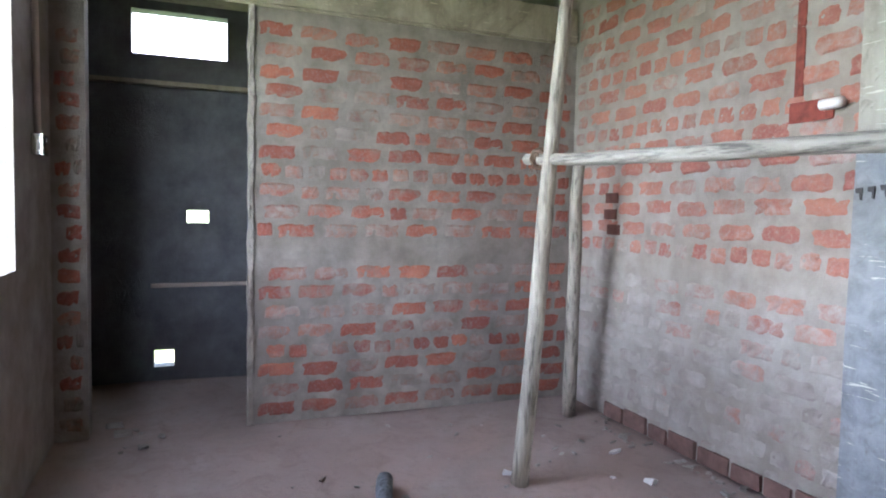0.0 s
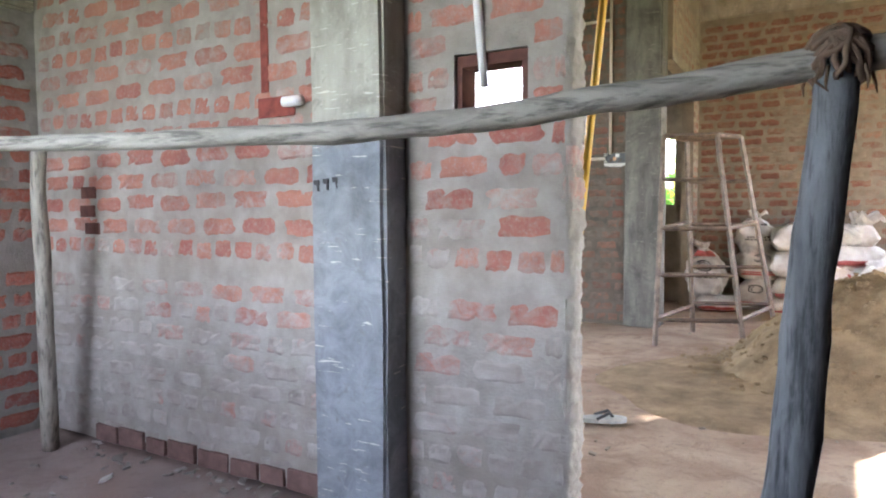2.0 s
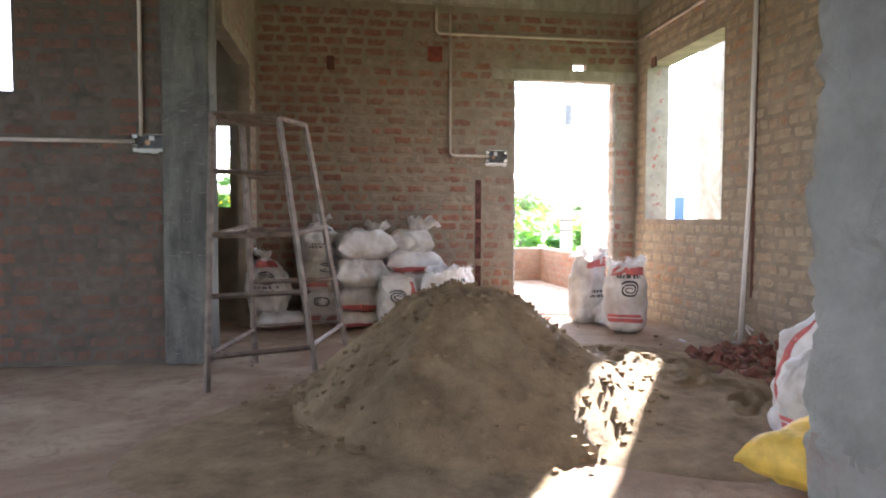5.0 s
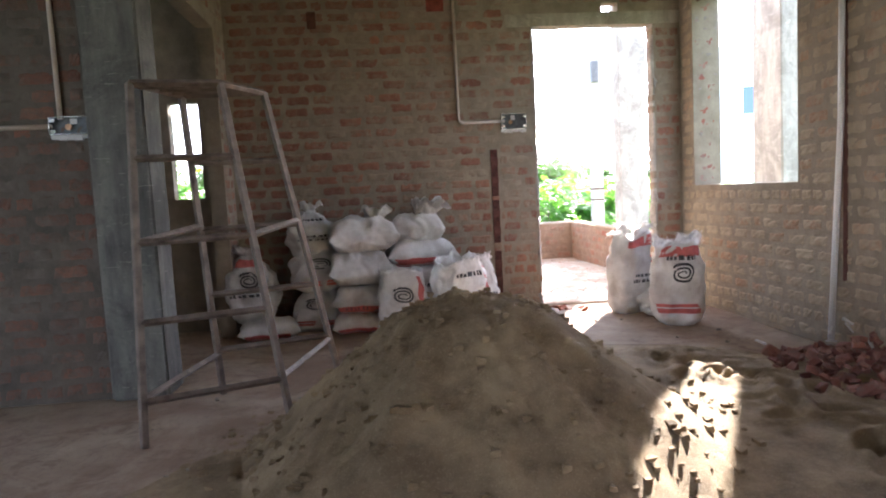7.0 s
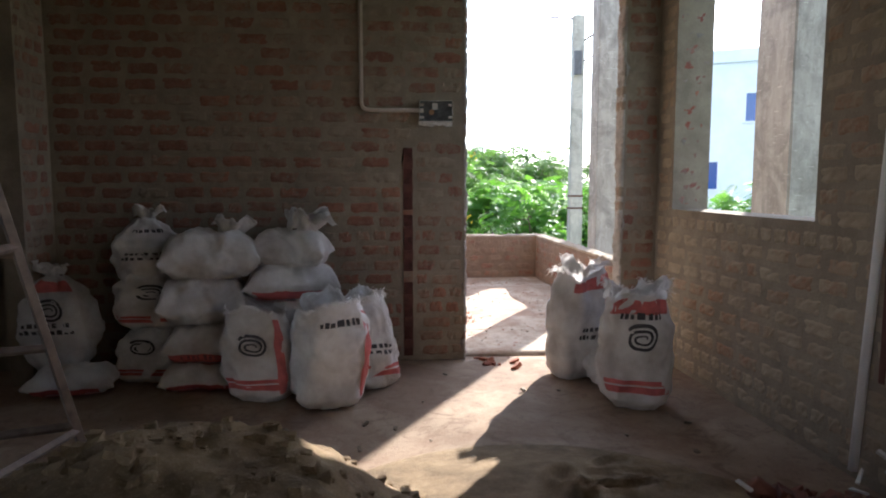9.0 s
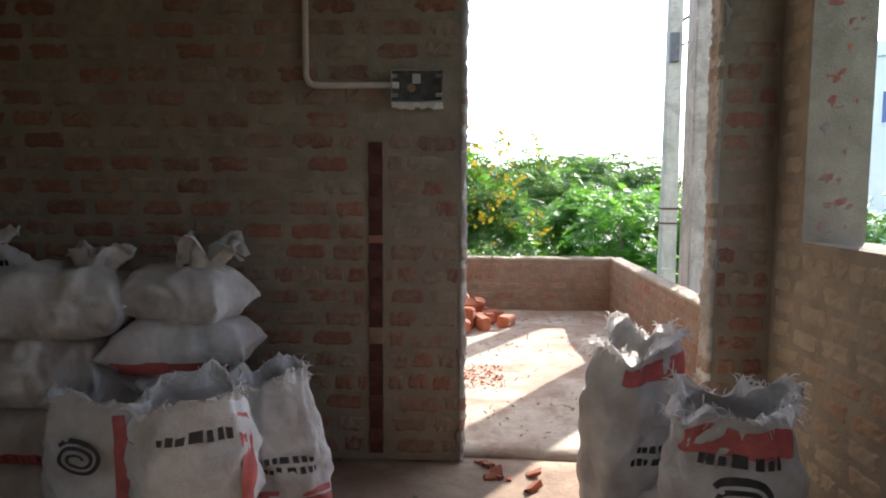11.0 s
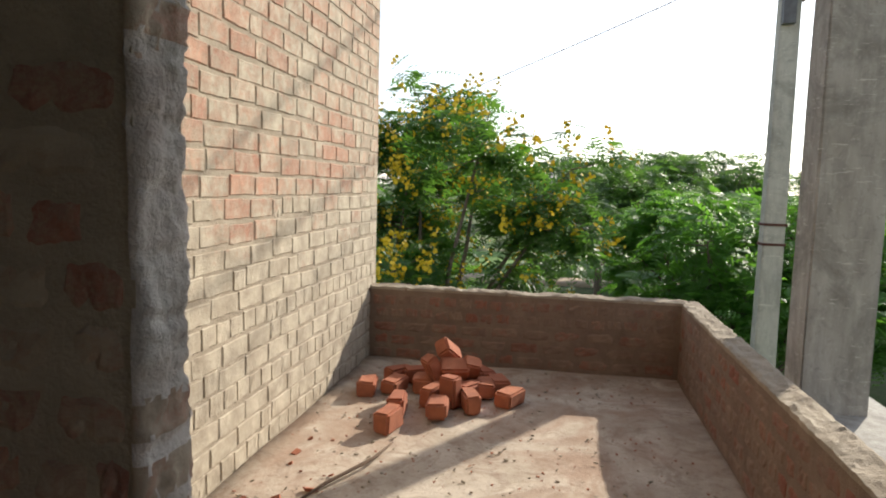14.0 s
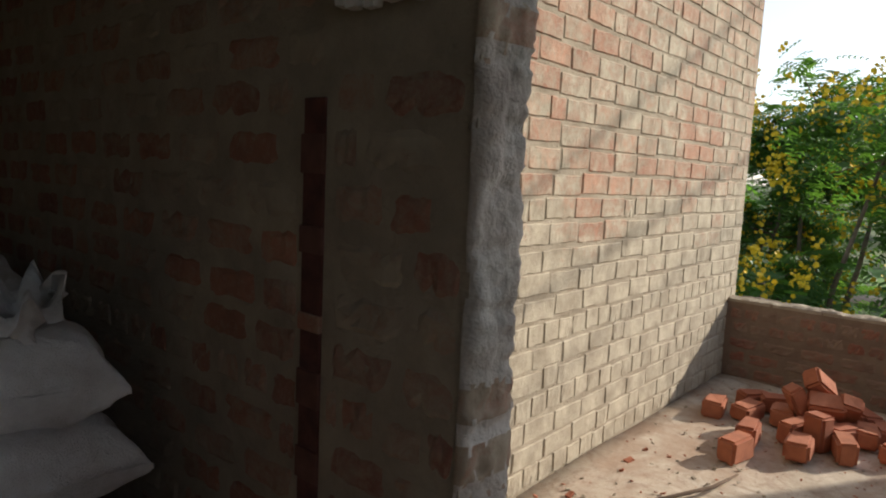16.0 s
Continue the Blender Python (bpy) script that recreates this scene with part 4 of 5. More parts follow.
def bag_shape(w, d, h, kind, seed):
    """The skin of a filled bag as a function of the angle and the height share (0 to 1)."""
    r1 = random.Random(seed * 7 + 1)
    lean_x, lean_y, twist = r1.uniform(-0.07, 0.07), r1.uniform(-0.05, 0.05), r1.uniform(-0.25, 0.25)
    fat = r1.uniform(0.9, 1.1)

    def skin(a, v):
        c, s = math.cos(a), math.sin(a)
        if kind == "lying":
            # a filled pillow with seamed edges, lying along x
            x = math.copysign(abs(c) ** 0.75, c)
            u = 2 * v - 1
            f = max(0.0, 1 - abs(u) ** 5) ** 0.55
            lens = max(0.0, 1 - abs(x) ** 3.4) ** 0.62
            px = u * w * 0.5 * (1 - 0.05 * (1 - abs(x) ** 2)) * (1 + 0.05 * abs(x) ** 6)
            py = x * d * 0.5 * (1 - 0.07 * (1 - u * u)) * (1 + 0.07 * abs(u) ** 6)
            sag = 0.10 * h * noise.noise(Vector((u * 1.6, x * 1.4, seed + 9)))
            pz = math.copysign(1, s) * h * 0.5 * (0.06 + 0.94 * f * lens) * fat + sag * (s > 0)
            pz += (0.010 * noise.noise(Vector((px * 11, py * 11, seed))) + 0.007 * noise.noise(Vector((px * 30, py * 12, seed)))) * f
            pz -= 0.10 * h * (1 - lens)
            py += 0.016 * noise.noise(Vector((px * 9, pz * 9, seed + 3)))
            return Vector((px, py, max(pz + h * 0.47, 0.002 + 0.01 * (1 - f))))
        e = 0.72
        x, y = math.copysign(abs(c) ** e, c), math.copysign(abs(s) ** e, s)
        fold = 0.010 * math.sin(a * 5 + seed) * noise.noise(Vector((v * 4, seed, 2))) * 3
        if kind == "open":
            f = 0.88 + 0.15 * math.sin(min(1, v * 1.3) * math.pi * 0.8) * fat
            if v > 0.74:
                k = (v - 0.74) / 0.26
                f *= 1 - 0.16 * k + 0.30 * k * noise.noise(Vector((c * 1.1, s * 1.1, seed + 2)))
            r = fold + 0.026 * noise.noise(Vector((c * 1.8, s * 1.8, v * 3.2 + seed))) + 0.012 * noise.noise(Vector((c * 5, s * 5, v * 9 + seed)))
        else:
            f = 0.86 + 0.20 * math.sin(min(1, v * 1.25) * math.pi * 0.86) * fat
            if v > 0.74:
                k = (v - 0.74) / 0.26
                f *= (1 - k) ** 0.7 * 0.84 + 0.16 + (0.16 * (k - 0.8) / 0.2 if k > 0.8 else 0)
                fold *= 1 + 2 * k
            r = fold + 0.024 * noise.noise(Vector((c * 1.9, s * 1.9, v * 3.4 + seed))) + 0.010 * noise.noise(Vector((c * 5, s * 5, v * 9 + seed)))
        f *= min(1.0, 0.74 + v * 3.0)
        t = twist * v
        px, py = x * (w * 0.5 * f + r), y * (d * 0.5 * f + r)
        px, py = px * math.cos(t) - py * math.sin(t), px * math.sin(t) + py * math.cos(t)
        drop = 0.0
        if v > 0.8:
            drop = (v - 0.8) / 0.2 * h * (0.16 * noise.noise(Vector((c * 1.2, s * 1.2, seed + 5))) + 0.025 * noise.noise(Vector((c * 4, s * 4, seed))))
        return Vector((px + lean_x * v, py + lean_y * v, v * h + (drop if kind == "open" else drop * 0.4)))
    return skin


def patch(name, skin, a0, a1, v0, v1, mat, parent, lift=0.0035, n=10, m=4):
    """A printed patch that lies on the skin."""
    bm = bmesh.new()
    g = []
    for j in range(m + 1):
        row = []
        for i in range(n + 1):
            a, v = a0 + (a1 - a0) * i / n, v0 + (v1 - v0) * j / m
            p = skin(a, v)
            t = skin(a + 0.02, v) - p
            u = skin(a, v + 0.01) - p
            nrm = t.cross(u)
            row.append(bm.verts.new(p + (nrm.normalized() * lift if nrm.length > 1e-9 else Vector())))
        g.append(row)
    for j in range(m):
        for i in range(n):
            bm.faces.new((g[j][i], g[j][i + 1], g[j + 1][i + 1], g[j + 1][i]))
    return mesh_ob(name, bm, mat, parent, smooth=True)


def spiral(skin, a, v, ra, rv, parent, turns=2.4):
    """A printed round scroll."""
    bm = bmesh.new()
    ring = []
    n = 64
    for i in range(n + 1):
        f = i / n
        ph = f * turns * 2 * math.pi
        r = 0.16 + 0.84 * f
        w = 0.11 * (0.5 + 0.7 * f)
        pair = []
        for q in (r - w, r + w):
            aa, vv = a + math.cos(ph) * ra * q, v + math.sin(ph) * rv * q
            p = skin(aa, vv)
            nrm = (skin(aa + 0.02, vv) - p).cross(skin(aa, vv + 0.01) - p).normalized()
            pair.append(bm.verts.new(p + nrm * 0.004))
        ring.append(pair)
    for p, q in zip(ring, ring[1:]):
        bm.faces.new((p[0], p[1], q[1], q[0]))
    return mesh_ob("printed_scroll", bm, PRINT_BLACK, parent)


def bars(skin, a0, a1, v0, v1, n, parent, seed):
    """A line of unreadable print as small bars."""
    rng = random.Random(seed)
    w = (a1 - a0) / n
    for k in range(n):
        patch("print_bar", skin, a0 + k * w, a0 + (k + rng.uniform(0.55, 0.8)) * w, v0, v1 - rng.uniform(0, 0.4) * (v1 - v0), PRINT_BLACK, parent, n=2, m=1)


def tuft(top, at, seed, size=1.0, lean=(0, 0)):
    """The crumpled neck of a tied bag, gathered by a string and flaring out again."""
    rng = random.Random(seed + 90)
    bm = bmesh.new()
    n, m = 40, 12
    rows = []
    lx, ly = lean[0] + rng.uniform(-0.3, 0.3), lean[1] + rng.uniform(-0.3, 0.3)
    for j in range(m + 1):
        v = j / m
        row = []
        for i in range(n):
            a = 2 * math.pi * i / n
            pinch = 0.036 + 0.055 * abs(v - 0.28) ** 0.8 * (0.85 if v > 0.28 else 0.9)
            r = pinch * (1 + 0.12 * math.sin(a * 5 + seed + 4 * v) * min(1, v * 2) + 0.25 * noise.noise(Vector((math.cos(a) * 5, math.sin(a) * 5, v * 7 + seed))) + 0.6 * noise.noise(Vector((math.cos(a) * 1.6, math.sin(a) * 1.6, v * 2.5 + seed))))
            z = 0.115 * v + 0.075 * v * noise.noise(Vector((math.cos(a) * 2, math.sin(a) * 2, seed + 4))) - 0.035 * max(0, v - 0.8) * 5
            row.append(bm.verts.new(Vector(at) + Vector((math.cos(a) * r * 1.15 + lx * v * 0.10, math.sin(a) * r * 0.85 + ly * v * 0.10, z - 0.02)) * size))
        rows.append(row)
    for j in range(m):
        for i in range(n):
            bm.faces.new((rows[j][i], rows[j][(i + 1) % n], rows[j + 1][(i + 1) % n], rows[j + 1][i]))
    mesh_ob("tied_neck", bm, BAG, top, smooth=True)
    bm = bmesh.new()
    add_tube(bm, [Vector(at) + Vector((math.cos(i / 3) * 0.036, math.sin(i / 3) * 0.030, 0.012)) * size for i in range(20)], [0.004] * 20, 5)
    mesh_ob("string", bm, ROPE, top)


def bag(loc, rz, w, d, h, kind, seed, label, prints="", rx=0, ry=0, group="cement bags"):
    skin = bag_shape(w, d, h, kind, seed)
    top = empty("cement_bag", label, "bag", loc, 0, group)
    top.matrix_basis = pose(*loc, rx, ry, rz)
    rng = random.Random(seed)
    bm = bmesh.new()
    na, nv = 64, 40
    rows = [[bm.verts.new(skin(2 * math.pi * i / na, j / nv)) for i in range(na)] for j in range(nv + 1)]
    for j in range(nv):
        for i in range(na):
            bm.faces.new((rows[j][i], rows[j][(i + 1) % na], rows[j + 1][(i + 1) % na], rows[j + 1][i]))
    bm.faces.new(rows[0][::-1])
    if kind != "open":
        bm.faces.new(rows[-1])
    for v in bm.verts:
        out = Vector((v.co.x, v.co.y, 0 if kind != "lying" else v.co.z - h * 0.47)).normalized()
        warp = Vector((noise.noise(v.co * 5), noise.noise(v.co * 5 + Vector((3, 1, seed))), seed))
        crease = abs(noise.noise(Vector((v.co.x * 9, v.co.y * 9, v.co.z * 6 + seed)) + warp * 1.6))
        v.co += out * (0.024 * (crease - 0.25) + 0.005 * noise.noise(v.co * 30 + Vector((seed, 0, 0))))
        v.co.z = max(v.co.z, 0.0)
    bmesh.ops.recalc_face_normals(bm, faces=bm.faces)
    mesh_ob("sack_body", bm, BAG, top, smooth=True)
    if kind == "open":
        # the torn mouth: a ragged lip folded outwards, loose threads, the lining and what is left inside
        big = 1.0 if seed > 18 else 0.55
        bm = bmesh.new()
        n = 72
        strips = []
        for k in range(4):
            ring = []
            for i in range(n):
                a = 2 * math.pi * i / n
                c, q = math.cos(a), math.sin(a)
                p = skin(a, 0.985)
                up = 0.06 * big * max(0.0, noise.noise(Vector((c * 2.2, q * 2.2, seed))) + 0.35) + 0.018 * noise.noise(Vector((c * 9, q * 9, seed + k)))
                out = 0.05 * big * (noise.noise(Vector((c * 3, q * 3, seed + 7))) + 0.25)
                f = k / 3
                rise = up * math.sin(f * 2.3) * 1.2
                ring.append(bm.verts.new(p + Vector((c * out * f * f, q * out * f * f, rise + rng.uniform(0, 0.008) * f))))
            strips.append(ring)
        for lo, hi in zip(strips, strips[1:]):
            for i in range(n):
                bm.faces.new((lo[i], lo[(i + 1) % n], hi[(i + 1) % n], hi[i]))
        for i in range(int(190 * big)):
            v = strips[-1][rng.randrange(n)].co
            o = Vector((v.x, v.y, 0)).normalized()
            ln = rng.uniform(0.015, 0.05) * big
            d = (o * rng.uniform(-0.2, 1.0) + Vector((rng.uniform(-0.6, 0.6), rng.uniform(-0.6, 0.6), rng.uniform(-0.5, 1.0)))).normalized() * ln
            add_tube(bm, [v, v + d * 0.6, v + d + Vector((0, 0, -ln * 0.25))], [0.0022, 0.0018, 0.0008], 3, 0, rng, caps=False)
        mesh_ob("frayed_lip", bm, LIP, top)
        bm = bmesh.new()
        ring = [bm.verts.new(skin(2 * math.pi * i / 40, 0.80) * Vector((0.97, 0.97, 1)).x) for i in range(40)]
        bm.faces.new(ring)
        mesh_ob("lining", bm, BAG_IN, top)
    if kind == "tied":
        tuft(top, skin(0, 1.0).lerp(skin(math.pi, 1.0), 0.5), seed)
    F = -math.pi / 2
    if "b" in prints:
        patch("red_band", skin, F - 0.95, F + 0.95, 0.16, 0.22, PRINT_RED, top, n=18)
        patch("red_band", skin, F - 0.95, F + 0.95, 0.235, 0.275, PRINT_RED, top, n=18)
    if "v" in prints:
        patch("red_strip", skin, F + 0.62, F + 0.92, 0.12, 0.92, PRINT_RED, top, n=4, m=16)
    if "V" in prints:
        patch("red_strip", skin, F - 0.92, F - 0.60, 0.12, 0.92, PRINT_RED, top, n=4, m=16)
    if "r" in prints:
        patch("red_top", skin, F - 1.1, F + 0.9, 0.84, 0.95, PRINT_RED, top, n=18)
    if "s" in prints:
        spiral(skin, F + 0.05, 0.64, 0.30, 0.12, top)
    if "t" in prints:
        bars(skin, F - 0.5, F + 0.5, 0.47, 0.52, 7, top, seed)
        bars(skin, F - 0.6, F + 0.6, 0.40, 0.45, 8, top, seed + 1)
    if "T" in prints:
        bars(skin, F - 0.5, F + 0.55, 0.80, 0.86, 7, top, seed)
    if "l" in prints and kind == "lying":
        for a0, a1 in ((math.pi * 1.04, math.pi * 1.22), (math.pi * 1.26, math.pi * 1.34)):
            patch("red_band", skin, a0, a1, 0.10, 0.90, PRINT_RED, top, n=4, m=16)
    if "k" in prints and kind == "lying":
        for k in range(7):
            v0 = 0.24 + k * 0.075
            patch("print_bar", skin, math.pi * 1.06, math.pi * 1.16, v0, v0 + 0.05, PRINT_BLACK, top, n=2, m=1)
    return top


W = "white woven cement bag"
# row along the doorway wall
bag((-1.37, 7.24, 0.10), 6, 0.36, 0.26, 0.50, "tied", 1, W + " standing with a red-printed top", "srt", rx=-4)
bag((-1.25, 7.10, 0.0), 8, 0.42, 0.26, 0.15, "lying", 2, W + " lying flat and half empty on the floor", "l")
bag((-0.93, 7.33, 0.0), -4, 0.36, 0.30, 0.34, "tied", 3, W + " squeezed at the bottom of a stack", "bs")
bag((-0.90, 7.31, 0.30), 3, 0.38, 0.28, 0.34, "tied", 4, W + " standing in the middle of a stack", "bs")
bag((-0.91, 7.34, 0.55), 8, 0.34, 0.26, 0.36, "tied", 5, W + " tied with string on top of a stack", "tT")
bag((-0.58, 7.16, 0.0), 4, 0.42, 0.34, 0.15, "lying", 6, W + " lying under other bags on the floor", "l")
bag((-0.57, 7.18, 0.13), -3, 0.38, 0.32, 0.24, "lying", 7, W + " with a red band and a black scroll", "lk")
bag((-0.57, 7.18, 0.35), 5, 0.44, 0.34, 0.27, "lying", 8, W + " plain and bulging in a stack", "")
tb1 = bag((-0.54, 7.20, 0.60), 9, 0.50, 0.36, 0.25, "lying", 9, W + " lying slack on top of a stack", "")
bag((-0.14, 7.26, 0.0), 3, 0.44, 0.34, 0.30, "lying", 11, W + " at the bottom of a stack", "l")
bag((-0.15, 7.26, 0.27), -2, 0.44, 0.34, 0.22, "lying", 12, W + " with black lettering in a stack", "k")
bag((-0.11, 7.26, 0.46), 5, 0.50, 0.36, 0.22, "lying", 13, W + " with red edging lying in a stack", "l")
tb2 = bag((-0.11, 7.28, 0.63), -6, 0.40, 0.32, 0.24, "lying", 14, W + " slack and dusty on top of a stack", "")
bag((-0.22, 6.93, 0.0), -10, 0.36, 0.30, 0.46, "open", 16, W + " torn open with a red side strip", "svb")
bag((0.12, 6.80, 0.0), 14, 0.36, 0.34, 0.53, "open", 17, W + " standing open and half full", "vT")
bag((0.34, 7.08, 0.0), 20, 0.28, 0.26, 0.50, "open", 18, W + " torn open behind another bag", "bt")
tuft(tb1, (0.10, 0.02, 0.22), 31, 1.25, (0.5, 0))
tuft(tb2, (0.03, 0.0, 0.21), 32, 1.45, (0.6, -0.2))
# pair by the doorway
bag((1.66, 6.62, 0.0), -22, 0.34, 0.27, 0.58, "open", 19, W + " open at the top with a black scroll", "sbrT")
bag((1.50, 7.15, 0.0), 28, 0.32, 0.28, 0.62, "open", 20, W + " frayed open with a red side strip", "vrt")
bag((1.68, 6.98, 0.0), 10, 0.28, 0.22, 0.20, "tied", 21, W + " small and slumped between two others", "b")
# sacks by the rubble
bag((1.46, 4.05, 0.02), -50, 0.36, 0.28, 0.52, "tied", 22, W + " with a red strip leaning in a corner", "sV", ry=8)
bag((1.22, 3.72, 0.02), -40, 0.34, 0.26, 0.42, "tied", 24, W + " with a black scroll leaning on another", "sb", ry=14)
yb = bag((1.02, 3.42, 0.02), 30, 0.50, 0.36, 0.22, "lying", 23, "slack yellow woven sack lying on the floor", "")
yb.children[0].data.materials[0] = YELLOW

# ---- bottle and sandal ----
bottle = empty("bottle", "clear plastic bottle with a blue and yellow label", "bottle", (0.03, 2.60, 0))
k = Mat("clear_plastic", 0.08)
k.color((0.92, 0.95, 0.97))
k.b.inputs["Transmission Weight"].default_value = 0.85
k.b.inputs["IOR"].default_value = 1.3
prof = [(0.0, 0.034), (0.01, 0.038), (0.16, 0.038), (0.19, 0.034), (0.215, 0.018), (0.225, 0.0135), (0.24, 0.0135)]
tube_ob("flask", [(0, 0, z) for z, r in prof], [r for z, r in prof], k.m, bottle, 20)
tube_ob("cap", [(0, 0, 0.238), (0, 0, 0.258)], [0.015, 0.015], PVC_WHITE, bottle, 16)
tube_ob("label_blue", [(0, 0, 0.06), (0, 0, 0.115)], [0.0388, 0.0388], plain("blue_label", (0.05, 0.10, 0.32), 0.5), bottle, 20)
tube_ob("label_yellow", [(0, 0, 0.03), (0, 0, 0.059)], [0.0388, 0.0388], plain("yellow_label", (0.65, 0.50, 0.06), 0.5), bottle, 20)

sandal = empty("sandal", "worn grey rubber sandal on the hall floor", "sandal", (-1.30, 3.10, 0.01), 25)
bm = bmesh.new()
rim = []
for i in range(24):
    a = 2 * math.pi * i / 24
    rim.append((math.cos(a) * 0.115, math.sin(a) * (0.042 + 0.008 * math.cos(a))))
lo = [bm.verts.new((x, y, 0)) for x, y in rim]
hi = [bm.verts.new((x, y, 0.02)) for x, y in rim]
bm.faces.new(lo[::-1])
bm.faces.new(hi)
for i in range(24):
    bm.faces.new((lo[i], lo[(i + 1) % 24], hi[(i + 1) % 24], hi[i]))
bmesh.ops.bevel(bm, geom=[e for e in bm.edges if e.calc_face_angle(0) > 1], offset=0.004, segments=2, affect="EDGES")
mesh_ob("sole", bm, plain("pale_rubber", (0.42, 0.42, 0.40), 0.8), sandal)
bm = bmesh.new()
for s in (-1, 1):
    add_tube(bm, [(0.05, 0, 0.022), (0.03, s * 0.02, 0.045), (-0.03, s * 0.04, 0.02)], [0.007, 0.008, 0.007], 6)
mesh_ob("strap", bm, plain("dark_rubber", (0.05, 0.05, 0.055), 0.7), sandal, smooth=True)

# ---- terrace: brick pile ----


def loose_bricks():
    rng = random.Random(12)
    L, Wd, H = 0.17, 0.105, 0.085
    metas = []
    for k in range(6):
        bm = bmesh.new()
        add_box(bm, (-L / 2, -Wd / 2, -H / 2), (L / 2, Wd / 2, H / 2), 0.005, rng)
        bmesh.ops.bevel(bm, geom=bm.edges[:], offset=0.012, segments=2, affect="EDGES")
        for v in bm.verts:
            v.co += Vector((rng.uniform(-1, 1), rng.uniform(-1, 1), rng.uniform(-1, 1))) * 0.0025
        me = bpy.data.meshes.new("loose_brick")
        bm.to_mesh(me)
        bm.free()
        me.materials.append(CLAY)
        metas.append(me)
    spots = [  # x, y, z, rx, ry, rz
        (0.68, 9.80, 0.05, 90, 0, 78), (0.72, 10.02, 0.05, 90, 0, 95), (0.90, 10.22, 0.05, 90, 0, 70), (1.02, 10.20, 0.085, 0, 90, 70), (0.98, 10.02, 0.05, 0, 0, 95), (1.16, 10.16, 0.05, 90, 0, 110),
        (0.98, 10.36, 0.05, 0, 0, 70), (0.78, 10.42, 0.05, 0, 0, 100), (0.60, 10.36, 0.045, 0, 0, 75), (0.42, 10.30, 0.045, 0, 0, 100),
        (1.12, 10.34, 0.05, 0, 0, 60), (1.22, 10.42, 0.05, 0, 0, 100), (1.40, 10.30, 0.045, 0, 0, 65), (1.30, 10.52, 0.045, 0, 0, 110),
        (0.86, 10.40, 0.14, 0, 60, 40), (1.00, 10.42, 0.15, 35, 0, 15), (0.94, 10.50, 0.22, 50, 35, 60), (1.10, 10.48, 0.13, 20, 50, 120),
        (0.70, 10.58, 0.05, 0, 0, 30), (0.92, 10.66, 0.05, 0, 0, 80), (1.16, 10.68, 0.05, 0, 0, 130), (0.56, 10.58, 0.045, 0, 0, 50)]
    for k, (x, y, z, rx, ry, rz) in enumerate(spots):
        ob = new("loose_brick", metas[k % 6])
        ob.matrix_basis = pose(x if y < 10 else 0.42 + (x - 0.42) * 0.83, y, z + TZ, rx, ry, rz)
        tagged(ob, "loose red clay brick in a pile on the terrace", "brick", "pile of loose bricks")


loose_bricks()
litter("brick_crumbs", "crushed red brick crumbs on the terrace floor", 0.25, 2.1, 7.8, 10.9, 480, 0.0048, CLAY, 51, TZ)
litter("mortar_crumbs", "grey mortar crumbs on the terrace floor", 0.25, 2.15, 7.8, 11.0, 420, 0.007, M_OUT, 54, TZ)
litter("brick_chips", "broken brick bits along the terrace wall", 0.22, 0.75, 7.9, 9.6, 16, 0.019, CLAY, 55, TZ)
litter("brick_crumbs", "patch of crushed brick near the doorway", 0.72, 1.15, 8.45, 9.05, 420, 0.007, CLAY, 52, TZ)
litter("brick_chips", "brick chips by the door jamb", 0.95, 1.25, 7.3, 7.6, 10, 0.03, CLAY, 53, 0)
tagged(tube_ob("palm_strip", [(0.75, 9.62, TZ + 0.01), (0.72, 9.4, TZ + 0.02), (0.60, 9.15, TZ + 0.012), (0.52, 8.9, TZ + 0.008)], [0.004, 0.008, 0.008, 0.003], ROPE), "dry brown strip of palm leaf on the floor", "strip")


def crumbly_cap(name, label, lo, hi, seed):
    """A rough bed of old mortar along the top of a parapet."""
    bm = bmesh.new()
    long_y = hi[1] - lo[1] > hi[0] - lo[0]
    length, width = (hi[1] - lo[1], hi[0] - lo[0]) if long_y else (hi[0] - lo[0], hi[1] - lo[1])
    n, m = int(length / 0.018), 7
    g = []
    for j in range(n + 1):
        row = []
        for i in range(m + 1):
            u, w = length * j / n, -0.003 + (width + 0.006) * i / m
            side = i in (0, m)
            h = 0.013 + 0.012 * noise.noise(Vector((u * 9, w * 14, seed))) + 0.008 * noise.noise(Vector((u * 34, w * 34, seed)))
            h -= 0.030 * max(0, noise.noise(Vector((u * 4, 0, seed + 5))) - 0.25)
            if side:
                w += 0.007 * noise.noise(Vector((u * 22, i, seed)))
                h *= 0.5
            h = max(h, 0.002)
            row.append(bm.verts.new((lo[0] + (w if long_y else u), lo[1] + (u if long_y else w), lo[2] + h)))
        g.append(row)
    for j in range(n):
        for i in range(m):
            bm.faces.new((g[j][i], g[j][i + 1], g[j + 1][i + 1], g[j + 1][i]))
    low = bmesh.ops.extrude_edge_only(bm, edges=[e for e in bm.edges if e.is_boundary])["geom"]
    for v in low:
        if isinstance(v, bmesh.types.BMVert):
            v.co.z = lo[2] - 0.012
    bmesh.ops.recalc_face_normals(bm, faces=bm.faces)
    return tagged(mesh_ob(name, bm, M_OUT), label, "mortar", kind="structure")


crumbly_cap("cap_far", "crumbling mortar on the far parapet", (0.20, 11.075, 0.50), (2.345, 11.185, 0.50), 1)
crumbly_cap("cap_right", "crumbling mortar on the side parapet", (2.240, DY + 0.23, 0.50), (2.35, 11.07, 0.50), 2)

